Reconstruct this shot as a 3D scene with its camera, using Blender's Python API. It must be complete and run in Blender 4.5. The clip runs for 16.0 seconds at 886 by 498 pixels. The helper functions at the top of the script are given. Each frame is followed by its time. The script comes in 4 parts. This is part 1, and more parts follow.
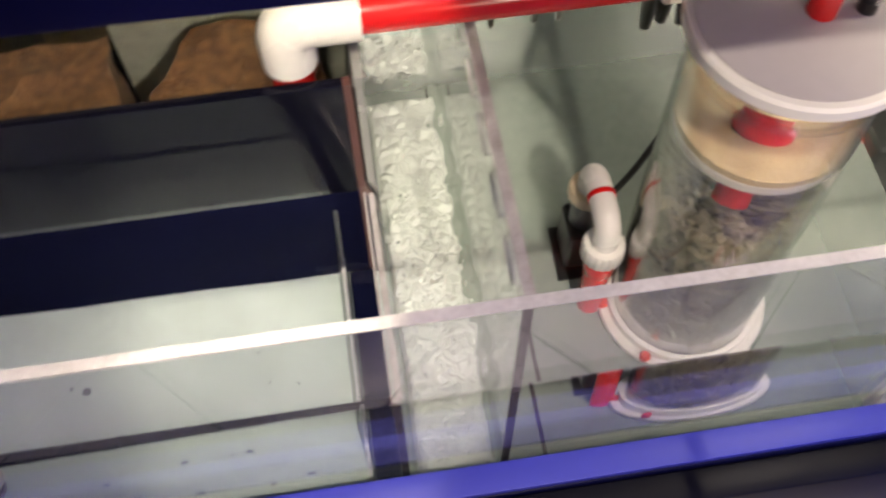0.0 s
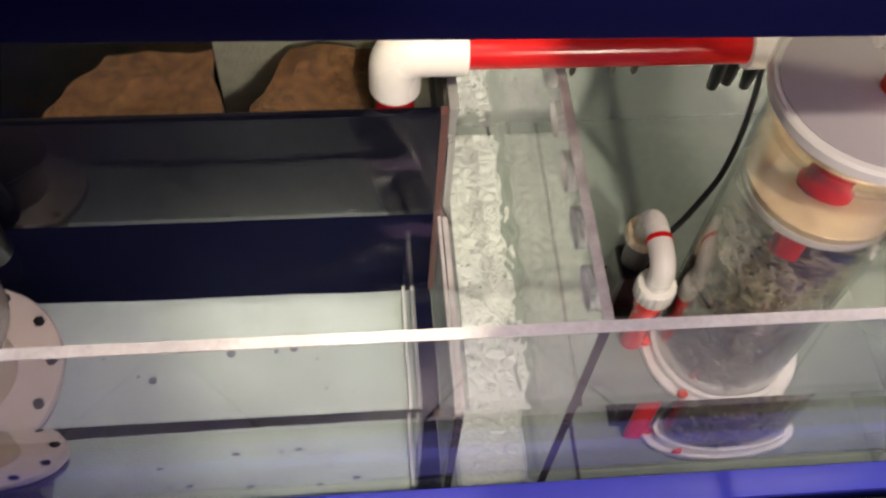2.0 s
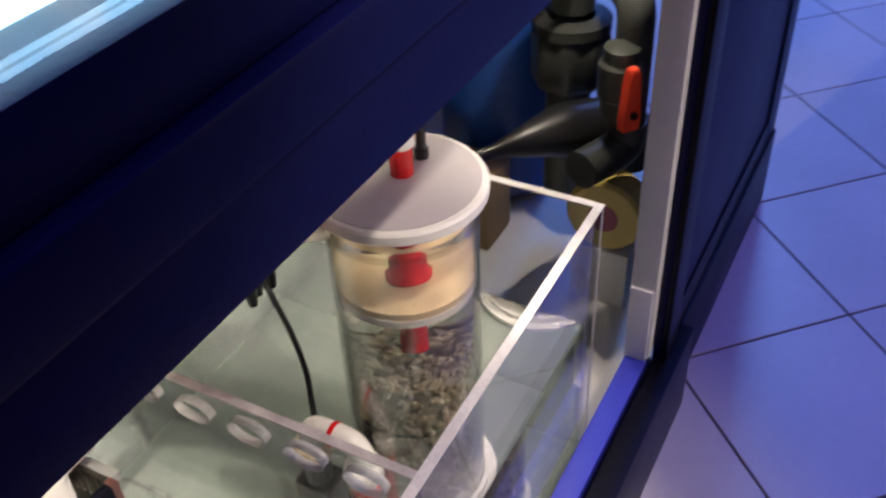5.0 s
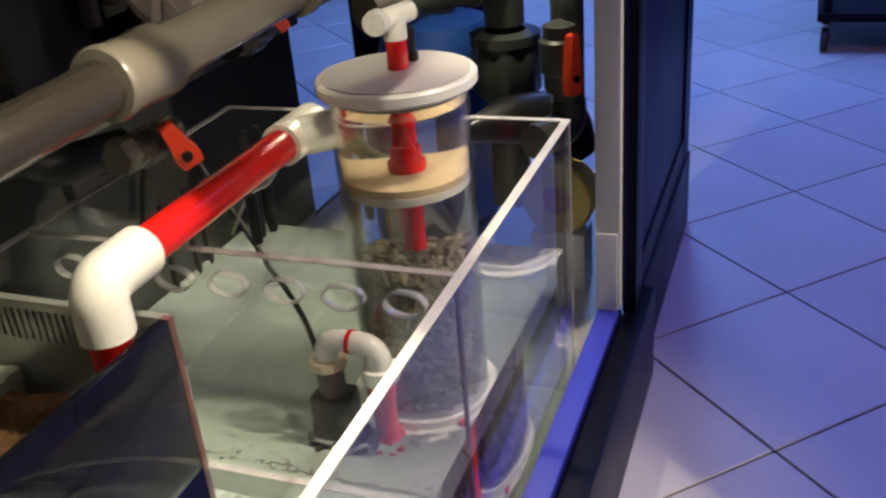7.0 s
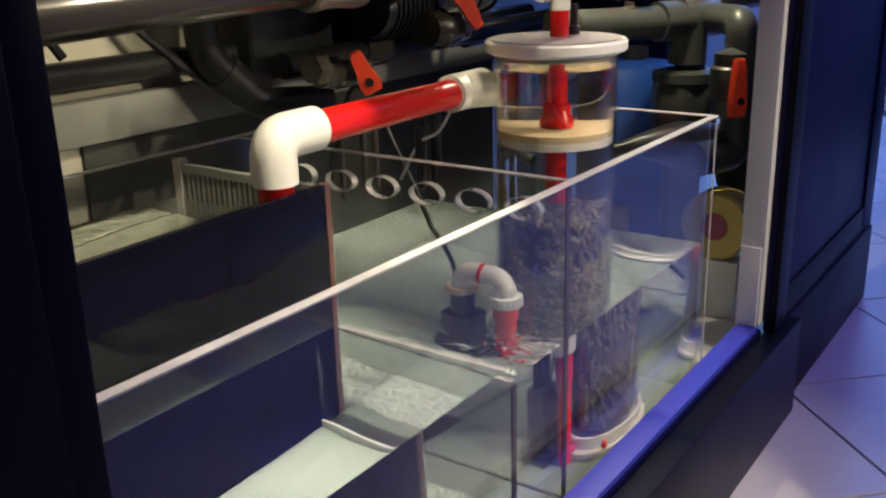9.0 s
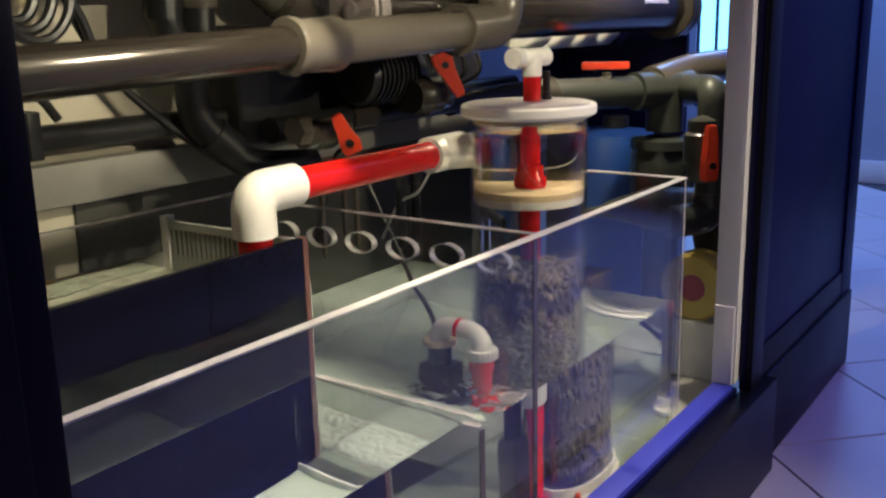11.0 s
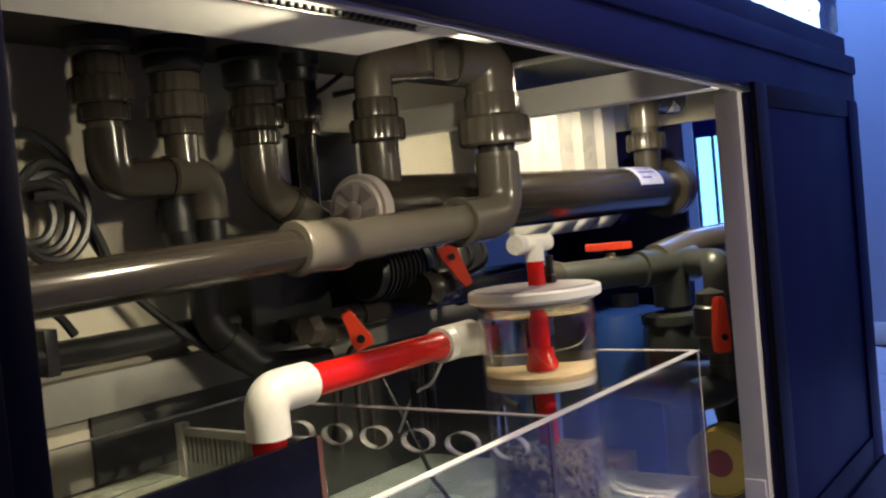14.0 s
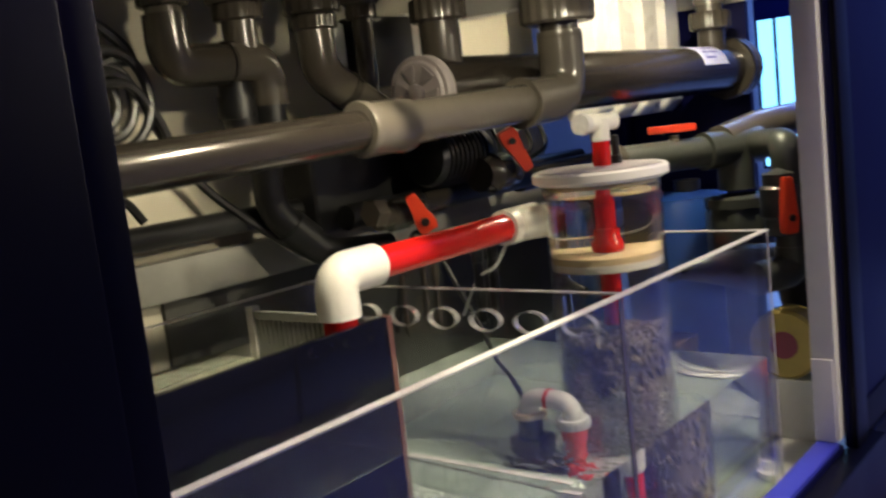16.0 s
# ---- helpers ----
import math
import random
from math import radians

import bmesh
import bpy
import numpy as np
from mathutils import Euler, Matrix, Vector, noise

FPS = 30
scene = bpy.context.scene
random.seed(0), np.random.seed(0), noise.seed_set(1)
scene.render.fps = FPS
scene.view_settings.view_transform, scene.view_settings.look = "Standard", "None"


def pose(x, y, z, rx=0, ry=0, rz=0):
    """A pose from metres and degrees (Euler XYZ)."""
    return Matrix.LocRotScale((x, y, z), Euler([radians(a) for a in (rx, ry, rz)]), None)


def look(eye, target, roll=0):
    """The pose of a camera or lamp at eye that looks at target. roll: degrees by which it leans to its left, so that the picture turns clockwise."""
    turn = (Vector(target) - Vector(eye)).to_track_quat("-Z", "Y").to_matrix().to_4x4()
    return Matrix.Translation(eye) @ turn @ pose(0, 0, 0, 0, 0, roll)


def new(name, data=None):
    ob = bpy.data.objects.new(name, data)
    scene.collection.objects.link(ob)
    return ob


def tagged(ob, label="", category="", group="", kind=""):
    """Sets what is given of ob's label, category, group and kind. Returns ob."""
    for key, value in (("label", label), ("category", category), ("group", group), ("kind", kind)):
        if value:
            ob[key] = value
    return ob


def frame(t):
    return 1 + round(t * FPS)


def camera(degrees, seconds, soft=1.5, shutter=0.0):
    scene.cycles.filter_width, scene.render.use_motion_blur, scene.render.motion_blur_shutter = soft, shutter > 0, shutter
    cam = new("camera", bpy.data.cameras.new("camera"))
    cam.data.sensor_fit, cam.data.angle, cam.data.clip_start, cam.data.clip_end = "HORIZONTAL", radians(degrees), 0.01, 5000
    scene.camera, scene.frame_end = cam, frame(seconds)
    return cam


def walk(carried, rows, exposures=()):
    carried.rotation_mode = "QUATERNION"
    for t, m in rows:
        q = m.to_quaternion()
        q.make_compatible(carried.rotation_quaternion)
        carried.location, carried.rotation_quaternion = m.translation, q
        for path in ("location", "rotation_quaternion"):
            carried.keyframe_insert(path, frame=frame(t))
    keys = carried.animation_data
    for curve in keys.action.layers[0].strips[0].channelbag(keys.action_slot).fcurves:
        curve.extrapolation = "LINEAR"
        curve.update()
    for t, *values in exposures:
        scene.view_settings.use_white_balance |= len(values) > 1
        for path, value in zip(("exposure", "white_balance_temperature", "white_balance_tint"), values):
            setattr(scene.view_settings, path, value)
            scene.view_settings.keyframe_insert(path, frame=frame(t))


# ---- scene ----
# seconds, place, yaw, pitch, roll
PATH = [
    (0, -0.1157, -0.3214, 1.1308, -8.72, -60.28, 0.48),
    (0.5, -0.2071, -0.3446, 1.1317, -2.66, -61.08, -3.34),
    (1, -0.2258, -0.3590, 1.1615, -0.02, -62.43, -2.35),
    (1.5, -0.2203, -0.3628, 1.1736, -0.39, -60.01, -1.60),
    (2, -0.2137, -0.3632, 1.1773, -4.58, -57.82, -3.01),
    (2.5, -0.2228, -0.3652, 1.1849, -5.54, -56.24, -3.14),
    (3, -0.2515, -0.3651, 1.1853, -3.55, -56.17, -2.55),
    (3.5, -0.2193, -0.3264, 1.1794, -11.23, -55.89, -2.01),
    (4, -0.2894, -0.2999, 1.1797, -36.43, -54.74, 1.72),
    (4.5, -0.3669, -0.2855, 1.1656, -54.37, -46.99, 2.69),
    (7, -0.7558, -0.2843, 0.8843, -70.31, -26.66, 4.48),
    (7.5, -0.8023, -0.3142, 0.7909, -62.88, -21.22, 3.77),
    (8, -0.8524, -0.3782, 0.7288, -58.93, -18.24, 1.25),
    (8.5, -0.8943, -0.4295, 0.7127, -56.01, -18.60, 1.74),
    (11, -0.9336, -0.5191, 0.6922, -55.10, -13.56, 1.28),
    (11.5, -0.9404, -0.5339, 0.6927, -55.29, -9.72, 1.99),
    (12, -0.9379, -0.5317, 0.6927, -55.45, -6.35, 2.75),
    (12.5, -0.9331, -0.5228, 0.6930, -55.68, -4.08, 3.30),
    (13, -0.9391, -0.5247, 0.6923, -55.18, -1.15, 4.66),
    (13.5, -0.9375, -0.5313, 0.6897, -54.68, -1.42, 5.20),
    (14, -0.9370, -0.5357, 0.6890, -54.51, -2.02, 5.27),
    (14.5, -0.9363, -0.5346, 0.6840, -51.59, -2.56, 6.73),
    (15, -0.9360, -0.5325, 0.6703, -48.71, -5.44, 8.49),
    (15.5, -0.9367, -0.5280, 0.6675, -48.25, -5.68, 8.24),
    (16, -0.9445, -0.5126, 0.6697, -51.64, -7.89, 6.43),
]
cam = camera(49.84, 16.0, soft=2.2, shutter=0.5)
walk(cam, [(t, pose(x, y, z, 90 + p, r, w)) for t, x, y, z, w, p, r in PATH],
     [(0.0, -0.08, 6250, 18), (1.0, -0.27, 6250, 19), (3.0, -0.18, 6250, 19), (4.7, -0.08, 6100, 20), (6.8, 0.08, 6500, 9), (8.5, 0.12, 6550, 8), (12.5, 0.08, 6650, 7), (14.5, 0.0, 6650, 8), (15.5, 0.13, 6650, 7), (16.0, 0.12, 6650, 7)])

# ------------------------------------------------------------------ light
world = bpy.data.worlds.new("dim_shop")
world.use_nodes = True
world.node_tree.nodes["Background"].inputs[0].default_value = (0.02, 0.04, 0.16, 1)
world.node_tree.nodes["Background"].inputs[1].default_value = 0.1
scene.world = world


def lamp(name, kind, where, target, watts, colour, **more):
    data = bpy.data.lights.new(name, kind)
    data.energy, data.color = watts, colour
    for key in more:
        if key == "size":
            data.size = more[key]
        elif key == "size_y":
            data.shape, data.size_y = "RECTANGLE", more[key]
        elif key == "radius":
            data.shadow_soft_size = more[key]
        elif key == "cone":
            data.spot_size = radians(more[key])
        elif key == "blend":
            data.spot_blend = more[key]
    ob = new(name, data)
    ob.matrix_world = look(where, target)
    return ob


WARM = (1.0, 0.89, 0.65)
lamp("cabinet_lamp", "SPOT", (-0.16, 0.004, 0.874), (-0.81, 0.454, 0.264), 14, WARM, radius=0.010, cone=120, blend=0.12)
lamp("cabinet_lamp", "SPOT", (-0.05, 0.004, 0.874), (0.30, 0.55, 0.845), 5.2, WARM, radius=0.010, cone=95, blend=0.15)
lamp("cabinet_lamp", "SPOT", (0.75, 0.19, 0.936), (0.76, 0.22, 0.40), 13, WARM, radius=0.010, cone=170, blend=0.15)
# fill lamp added in front to brighten reactor and pipes
lamp("front_fill", "SPOT", (0.75, -2.5, 1.30), (0.3, 0.2, 0.42), 120, WARM, radius=0.03, cone=34, blend=0.4)
lamp("ceiling_spot", "SPOT", (0.25, -1.20, 2.58), (0.12, 0.10, 0.25), 170, (1.0, 0.88, 0.68), radius=0.03, cone=23, blend=0.35)
lamp("tank_light", "AREA", (0.2, -0.13, 1.32), (0.2, -1.6, 0.5), 3.0, (0.06, 0.09, 1.0), size=2.2, size_y=0.5)
lamp("blue_ceiling_light", "AREA", (3.0, -1.0, 2.6), (3.2, -0.9, 0.0), 44, (0.08, 0.14, 1.0), size=2.0, size_y=2.0)
lamp("blue_wall_light", "AREA", (3.50, 0.45, 2.50), (3.95, 0.50, 0.5), 92, (0.20, 0.40, 1.0), size=0.4, size_y=1.8)
lamp("pink_ceiling_light", "AREA", (0.45, -1.6, 2.6), (0.5, -1.3, 0.0), 13, (0.85, 0.5, 0.7), size=0.3, size_y=0.3)


# ------------------------------------------------------------------ materials
def mat(name, colour, rough=0.5, metal=0.0, vary=0.12, scale=6.0, bump=0.0, bump_scale=60.0, second=None, coat=0.0, spec=0.5, random=0.0):
    m = bpy.data.materials.new(name)
    m.use_nodes = True
    nt = m.node_tree
    n, l = nt.nodes, nt.links
    b = n["Principled BSDF"]
    tc = n.new("ShaderNodeTexCoord")
    big = n.new("ShaderNodeTexNoise")
    big.inputs["Scale"].default_value, big.inputs["Detail"].default_value = scale, 6
    fine = n.new("ShaderNodeTexNoise")
    fine.inputs["Scale"].default_value, fine.inputs["Detail"].default_value = scale * 14, 4
    l.new(tc.outputs["Object"], big.inputs["Vector"])
    l.new(tc.outputs["Object"], fine.inputs["Vector"])
    add = n.new("ShaderNodeMath")
    add.operation = "MULTIPLY_ADD"
    add.inputs[1].default_value = 0.35
    l.new(fine.outputs["Fac"], add.inputs[0])
    l.new(big.outputs["Fac"], add.inputs[2])
    ramp = n.new("ShaderNodeValToRGB")
    c0 = [c * (1 - vary) for c in colour]
    c1 = [min(1, c * (1 + vary)) for c in colour] if second is None else list(second)
    ramp.color_ramp.elements[0].position, ramp.color_ramp.elements[1].position = 0.42, 0.92
    ramp.color_ramp.elements[0].color, ramp.color_ramp.elements[1].color = (*c0, 1), (*c1, 1)
    l.new(add.outputs[0], ramp.inputs[0])
    if random:
        info = n.new("ShaderNodeObjectInfo")
        hsv = n.new("ShaderNodeHueSaturation")
        mp = n.new("ShaderNodeMapRange")
        mp.inputs[3].default_value, mp.inputs[4].default_value = 1 - random, 1 + random
        l.new(info.outputs["Random"], mp.inputs[0])
        l.new(mp.outputs[0], hsv.inputs["Value"])
        l.new(ramp.outputs[0], hsv.inputs["Color"])
        l.new(hsv.outputs[0], b.inputs["Base Color"])
    else:
        l.new(ramp.outputs[0], b.inputs["Base Color"])
    b.inputs["Metallic"].default_value = metal
    b.inputs["Specular IOR Level"].default_value = spec
    b.inputs["Coat Weight"].default_value = coat
    rr = n.new("ShaderNodeMapRange")
    rr.inputs[3].default_value, rr.inputs[4].default_value = max(0.02, rough * 0.75), min(1, rough * 1.25)
    l.new(big.outputs["Fac"], rr.inputs[0])
    l.new(rr.outputs[0], b.inputs["Roughness"])
    if bump:
        bn = n.new("ShaderNodeTexNoise")
        bn.inputs["Scale"].default_value, bn.inputs["Detail"].default_value = bump_scale, 5
        l.new(tc.outputs["Object"], bn.inputs["Vector"])
        bp = n.new("ShaderNodeBump")
        bp.inputs["Strength"].default_value, bp.inputs["Distance"].default_value = bump, 0.004
        l.new(bn.outputs["Fac"], bp.inputs["Height"])
        l.new(bp.outputs["Normal"], b.inputs["Normal"])
    return m


def clear(name, tint, gloss=0.06, edge=0.55, power=4.0, rough=0.02):
    """A clear sheet: lets light straight through and mirrors at a glance."""
    m = bpy.data.materials.new(name)
    m.use_nodes = True
    n, l = m.node_tree.nodes, m.node_tree.links
    n.remove(n["Principled BSDF"])
    t = n.new("ShaderNodeBsdfTransparent")
    t.inputs[0].default_value = (*tint, 1)
    g = n.new("ShaderNodeBsdfGlossy")
    g.inputs["Roughness"].default_value = rough
    lw = n.new("ShaderNodeLayerWeight")
    lw.inputs[0].default_value = 0.5
    pw = n.new("ShaderNodeMath")
    pw.operation = "POWER"
    pw.inputs[1].default_value = power
    fr = n.new("ShaderNodeMath")
    fr.operation = "MULTIPLY_ADD"
    fr.inputs[1].default_value, fr.inputs[2].default_value = edge, gloss * 0.5
    l.new(lw.outputs["Facing"], pw.inputs[0])
    l.new(pw.outputs[0], fr.inputs[0])
    mix = n.new("ShaderNodeMixShader")
    l.new(fr.outputs[0], mix.inputs[0])
    l.new(t.outputs[0], mix.inputs[1])
    l.new(g.outputs[0], mix.inputs[2])
    l.new(mix.outputs[0], n["Material Output"].inputs[0])
    return m


def liquid(name, tint, wave=0.0, wave_scale=30.0):
    m = bpy.data.materials.new(name)
    m.use_nodes = True
    n, l = m.node_tree.nodes, m.node_tree.links
    b = n["Principled BSDF"]
    b.inputs["Base Color"].default_value = (*tint, 1)
    b.inputs["Roughness"].default_value = 0.0
    b.inputs["IOR"].default_value = 1.333
    b.inputs["Transmission Weight"].default_value = 1.0
    if wave:
        tc = n.new("ShaderNodeTexCoord")
        bn = n.new("ShaderNodeTexNoise")
        bn.inputs["Scale"].default_value = wave_scale
        l.new(tc.outputs["Object"], bn.inputs["Vector"])
        bp = n.new("ShaderNodeBump")
        bp.inputs["Strength"].default_value, bp.inputs["Distance"].default_value = wave, 0.004
        l.new(bn.outputs["Fac"], bp.inputs["Height"])
        l.new(bp.outputs["Normal"], b.inputs["Normal"])
    return m


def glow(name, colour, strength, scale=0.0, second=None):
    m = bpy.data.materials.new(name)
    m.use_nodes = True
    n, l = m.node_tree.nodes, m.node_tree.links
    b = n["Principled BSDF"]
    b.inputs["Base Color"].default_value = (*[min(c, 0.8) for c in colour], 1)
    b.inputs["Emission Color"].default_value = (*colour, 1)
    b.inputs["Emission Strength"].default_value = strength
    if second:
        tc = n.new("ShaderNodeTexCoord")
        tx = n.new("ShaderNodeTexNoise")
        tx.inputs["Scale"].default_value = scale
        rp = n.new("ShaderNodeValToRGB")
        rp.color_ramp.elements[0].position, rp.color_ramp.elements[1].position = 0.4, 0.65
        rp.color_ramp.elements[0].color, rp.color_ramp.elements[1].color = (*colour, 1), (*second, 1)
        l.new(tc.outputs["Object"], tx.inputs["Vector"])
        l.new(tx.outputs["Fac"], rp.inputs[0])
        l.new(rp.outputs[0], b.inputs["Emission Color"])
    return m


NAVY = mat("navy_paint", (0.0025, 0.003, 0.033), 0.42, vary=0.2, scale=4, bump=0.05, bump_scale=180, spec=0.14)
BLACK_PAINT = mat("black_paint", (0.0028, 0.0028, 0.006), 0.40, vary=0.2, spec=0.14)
WHITE_PAINT = mat("white_paint", (0.62, 0.61, 0.58), 0.5, vary=0.06, scale=5, bump=0.06, bump_scale=120)
WALL_PAINT = mat("wall_paint", (0.50, 0.465, 0.37), 0.7, vary=0.06, scale=3, bump=0.1, bump_scale=90)
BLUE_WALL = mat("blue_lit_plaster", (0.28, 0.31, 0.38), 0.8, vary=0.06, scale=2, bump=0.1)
TILE = mat("glazed_floor_tile", (0.46, 0.43, 0.44), 0.32, vary=0.10, scale=3, bump=0.04, bump_scale=40, random=0.06)
GROUT = mat("dark_grout", (0.05, 0.045, 0.05), 0.9, vary=0.3, scale=30)
GREY_PVC = mat("grey_pvc", (0.076, 0.065, 0.053), 0.20, vary=0.08, scale=7, bump=0.03, bump_scale=150)
LIGHT_PVC = mat("pale_grey_pvc", (0.104, 0.091, 0.075), 0.22, vary=0.07, scale=7, bump=0.03, bump_scale=150)
DARK_PVC = mat("dark_grey_pvc", (0.038, 0.032, 0.026), 0.20, vary=0.12, scale=8, bump=0.03, bump_scale=150)
GREEN_PVC = mat("dark_green_grey_pvc", (0.048, 0.052, 0.046), 0.30, vary=0.12, scale=8, bump=0.04, bump_scale=120)
STEEL = mat("brushed_grey_tube", (0.034, 0.028, 0.023), 0.19, metal=0.40, vary=0.1, scale=5)
WHITE_PVC = mat("white_pvc", (0.78, 0.76, 0.70), 0.28, vary=0.05, scale=9, bump=0.02)
RED_PVC = mat("red_pvc", (0.62, 0.012, 0.010), 0.22, vary=0.08, scale=9, coat=0.2)
RED_HANDLE = mat("orange_red_plastic", (0.68, 0.055, 0.022), 0.34, vary=0.1, scale=20, bump=0.04)
BLACK_PLASTIC = mat("black_plastic", (0.012, 0.012, 0.013), 0.35, vary=0.3, scale=12, bump=0.05)
BLACK_RUBBER = mat("black_cable_rubber", (0.010, 0.010, 0.011), 0.42, vary=0.3, scale=20)
BLACK_ACRYLIC = mat("black_acrylic", (0.0035, 0.004, 0.009), 0.06, vary=0.2, scale=5, second=(0.006, 0.006, 0.012), spec=0.26)
BUBBLE_SHADOW = mat("grey_bubble_shadow", (0.20, 0.22, 0.24), 0.6, vary=0.2)
BLACK_WET = mat("black_acrylic_in_water", (0.004, 0.005, 0.020), 0.9, vary=0.2, scale=5, spec=0.02)
EDGE_ACRYLIC = mat("cut_acrylic_edge", (0.46, 0.44, 0.43), 0.30, vary=0.2, scale=14, second=(0.72, 0.70, 0.68))
PALE_EDGE = mat("pale_cut_edge", (0.40, 0.36, 0.35), 0.18, vary=0.25, scale=40, second=(0.62, 0.58, 0.57))
PALE_EDGE.node_tree.nodes["Principled BSDF"].inputs["Alpha"].default_value = 0.7
HOLE_EDGE = mat("polished_hole_edge", (0.62, 0.61, 0.59), 0.08, vary=0.25, scale=60)
HOLE_EDGE.node_tree.nodes["Principled BSDF"].inputs["Alpha"].default_value = 0.48
BROWN_EDGE = mat("reddish_cut_edge", (0.11, 0.050, 0.042), 0.35, vary=0.3, scale=20)
SUMP_FLOOR = mat("sump_base_sheet", (0.22, 0.27, 0.23), 0.6, vary=0.12, scale=7, second=(0.30, 0.345, 0.295), bump=0.05)
WHITE_BASE = mat("white_base_sheet", (0.56, 0.66, 0.61), 0.5, vary=0.14, scale=9, bump=0.04)
DARK_JOINT = mat("dark_reflection_and_seam", (0.06, 0.05, 0.055), 0.25, vary=0.3)
MEDIA = mat("grey_coral_media", (0.118, 0.100, 0.066), 0.8, vary=0.3, scale=40, second=(0.25, 0.215, 0.145), bump=0.4, bump_scale=200)
CREAM = mat("cream_filter_pad", (0.62, 0.50, 0.30), 0.8, vary=0.12, scale=30, bump=0.4, bump_scale=260)
ROCK = mat("tan_porous_block", (0.10, 0.040, 0.016), 0.9, vary=0.4, scale=75, second=(0.27, 0.135, 0.050), bump=1.0, bump_scale=230)
SAND = mat("white_coral_sand", (0.36, 0.37, 0.29), 0.9, vary=0.2, scale=30, bump=0.8, bump_scale=220)
LABEL_BLUE = mat("blue_white_label", (0.45, 0.48, 0.90), 0.4, vary=0.1, second=(0.85, 0.86, 0.98), scale=60)
BARREL_BLUE = mat("blue_plastic_barrel", (0.014, 0.060, 0.27), 0.4, vary=0.15, scale=4)
YELLOW = mat("yellow_plastic", (0.50, 0.38, 0.10), 0.45, vary=0.1)
CARD = mat("brown_cardboard", (0.34, 0.21, 0.10), 0.85, vary=0.12, scale=14, bump=0.1)
DISC = mat("pale_lilac_disc", (0.23, 0.20, 0.203), 0.4, vary=0.06)
DISC_DARK = mat("grey_lilac_ribs", (0.15, 0.128, 0.13), 0.45, vary=0.06)
ACRYLIC = clear("clear_acrylic", (0.955, 0.965, 0.97), 0.09, 0.65, 3.4)
TUBE_ACRYLIC = clear("clear_tube_acrylic", (0.95, 0.945, 0.92), 0.10, 0.9, 3.0)
WATER = liquid("clear_water", (0.95, 0.985, 0.965), 0.07, 16)
TUBE_WATER = liquid("tube_water", (0.97, 0.965, 0.93))
FOAM = clear("clear_bubbles", (0.94, 0.97, 0.96), 0.5)
WINDOW_GLOW = glow("bright_window_panes", (0.22, 0.62, 1.0), 2.2)
# tank water, sand and corals emit the tank's brightness themselves
TANK_GLOW = glow("self_lit_tank_water", (0.06, 0.14, 0.95), 1.1, 3.0, (0.10, 0.22, 1.0))
TANK_SAND = glow("self_lit_tank_sand", (0.40, 0.78, 1.0), 5.0, 30.0, (0.75, 0.95, 1.0))


# ------------------------------------------------------------------ builders
def link(name, bm, material, parent=None, label="", smooth=True):
    me = bpy.data.meshes.new(name)
    bmesh.ops.recalc_face_normals(bm, faces=bm.faces)
    bm.to_mesh(me)
    bm.free()
    if smooth:
        me.polygons.foreach_set("use_smooth", [True] * len(me.polygons))
        me.set_sharp_from_angle(angle=radians(35))
    me.materials.append(material)
    ob = new(name, me)
    if parent is not None:
        ob.parent = parent
    if label:
        ob["label"] = label
    return ob


def part(name, bm, material, parent, label=""):
    return link(name, bm, material, parent, label)


def thing(name, label, category, group="", kind="", at=(0, 0, 0)):
    ob = new(name)
    ob.empty_display_size = 0.02
    ob.location = at
    return tagged(ob, label, category, group, kind)


def box(lo, hi, bevel=0.0, bm=None, seg=2):
    own = bmesh.new()
    bmesh.ops.create_cube(own, size=1)
    c = [(a + b) / 2 for a, b in zip(lo, hi)]
    d = [b - a for a, b in zip(lo, hi)]
    for v in own.verts:
        v.co = Vector((c[i] + v.co[i] * d[i] for i in range(3)))
    if bevel:
        bmesh.ops.bevel(own, geom=own.edges[:], offset=bevel, segments=seg, profile=0.6, affect="EDGES")
    return merge(bm, own)


def merge(bm, own):
    if bm is None:
        return own
    me = bpy.data.meshes.new("tmp")
    own.to_mesh(me)
    own.free()
    bm.from_mesh(me)
    bpy.data.meshes.remove(me)
    return bm


def lathe(profile, where=(0, 0, 0), axis="z", seg=40, bm=None, closed=False):
    """Turns (radius, height) pairs round an axis."""
    own = bmesh.new()
    rings = []
    for r, h in profile:
        ring = []
        for i in range(seg):
            a = 2 * math.pi * i / seg
            p = (r * math.cos(a), r * math.sin(a), h)
            if axis == "x":
                p = (h, p[0], p[1])
            elif axis == "y":
                p = (p[0], h, p[1])
            ring.append(own.verts.new((p[0] + where[0], p[1] + where[1], p[2] + where[2])))
        rings.append(ring)
    for a, b in zip(rings, rings[1:]):
        for i in range(seg):
            own.faces.new((a[i], a[(i + 1) % seg], b[(i + 1) % seg], b[i]))
    if closed:
        a, b = rings[-1], rings[0]
        for i in range(seg):
            own.faces.new((a[i], a[(i + 1) % seg], b[(i + 1) % seg], b[i]))
    else:
        if profile[0][0] > 1e-4:
            own.faces.new(rings[0])
        if profile[-1][0] > 1e-4:
            own.faces.new(rings[-1])
    bmesh.ops.remove_doubles(own, verts=own.verts, dist=1e-6)
    return merge(bm, own)


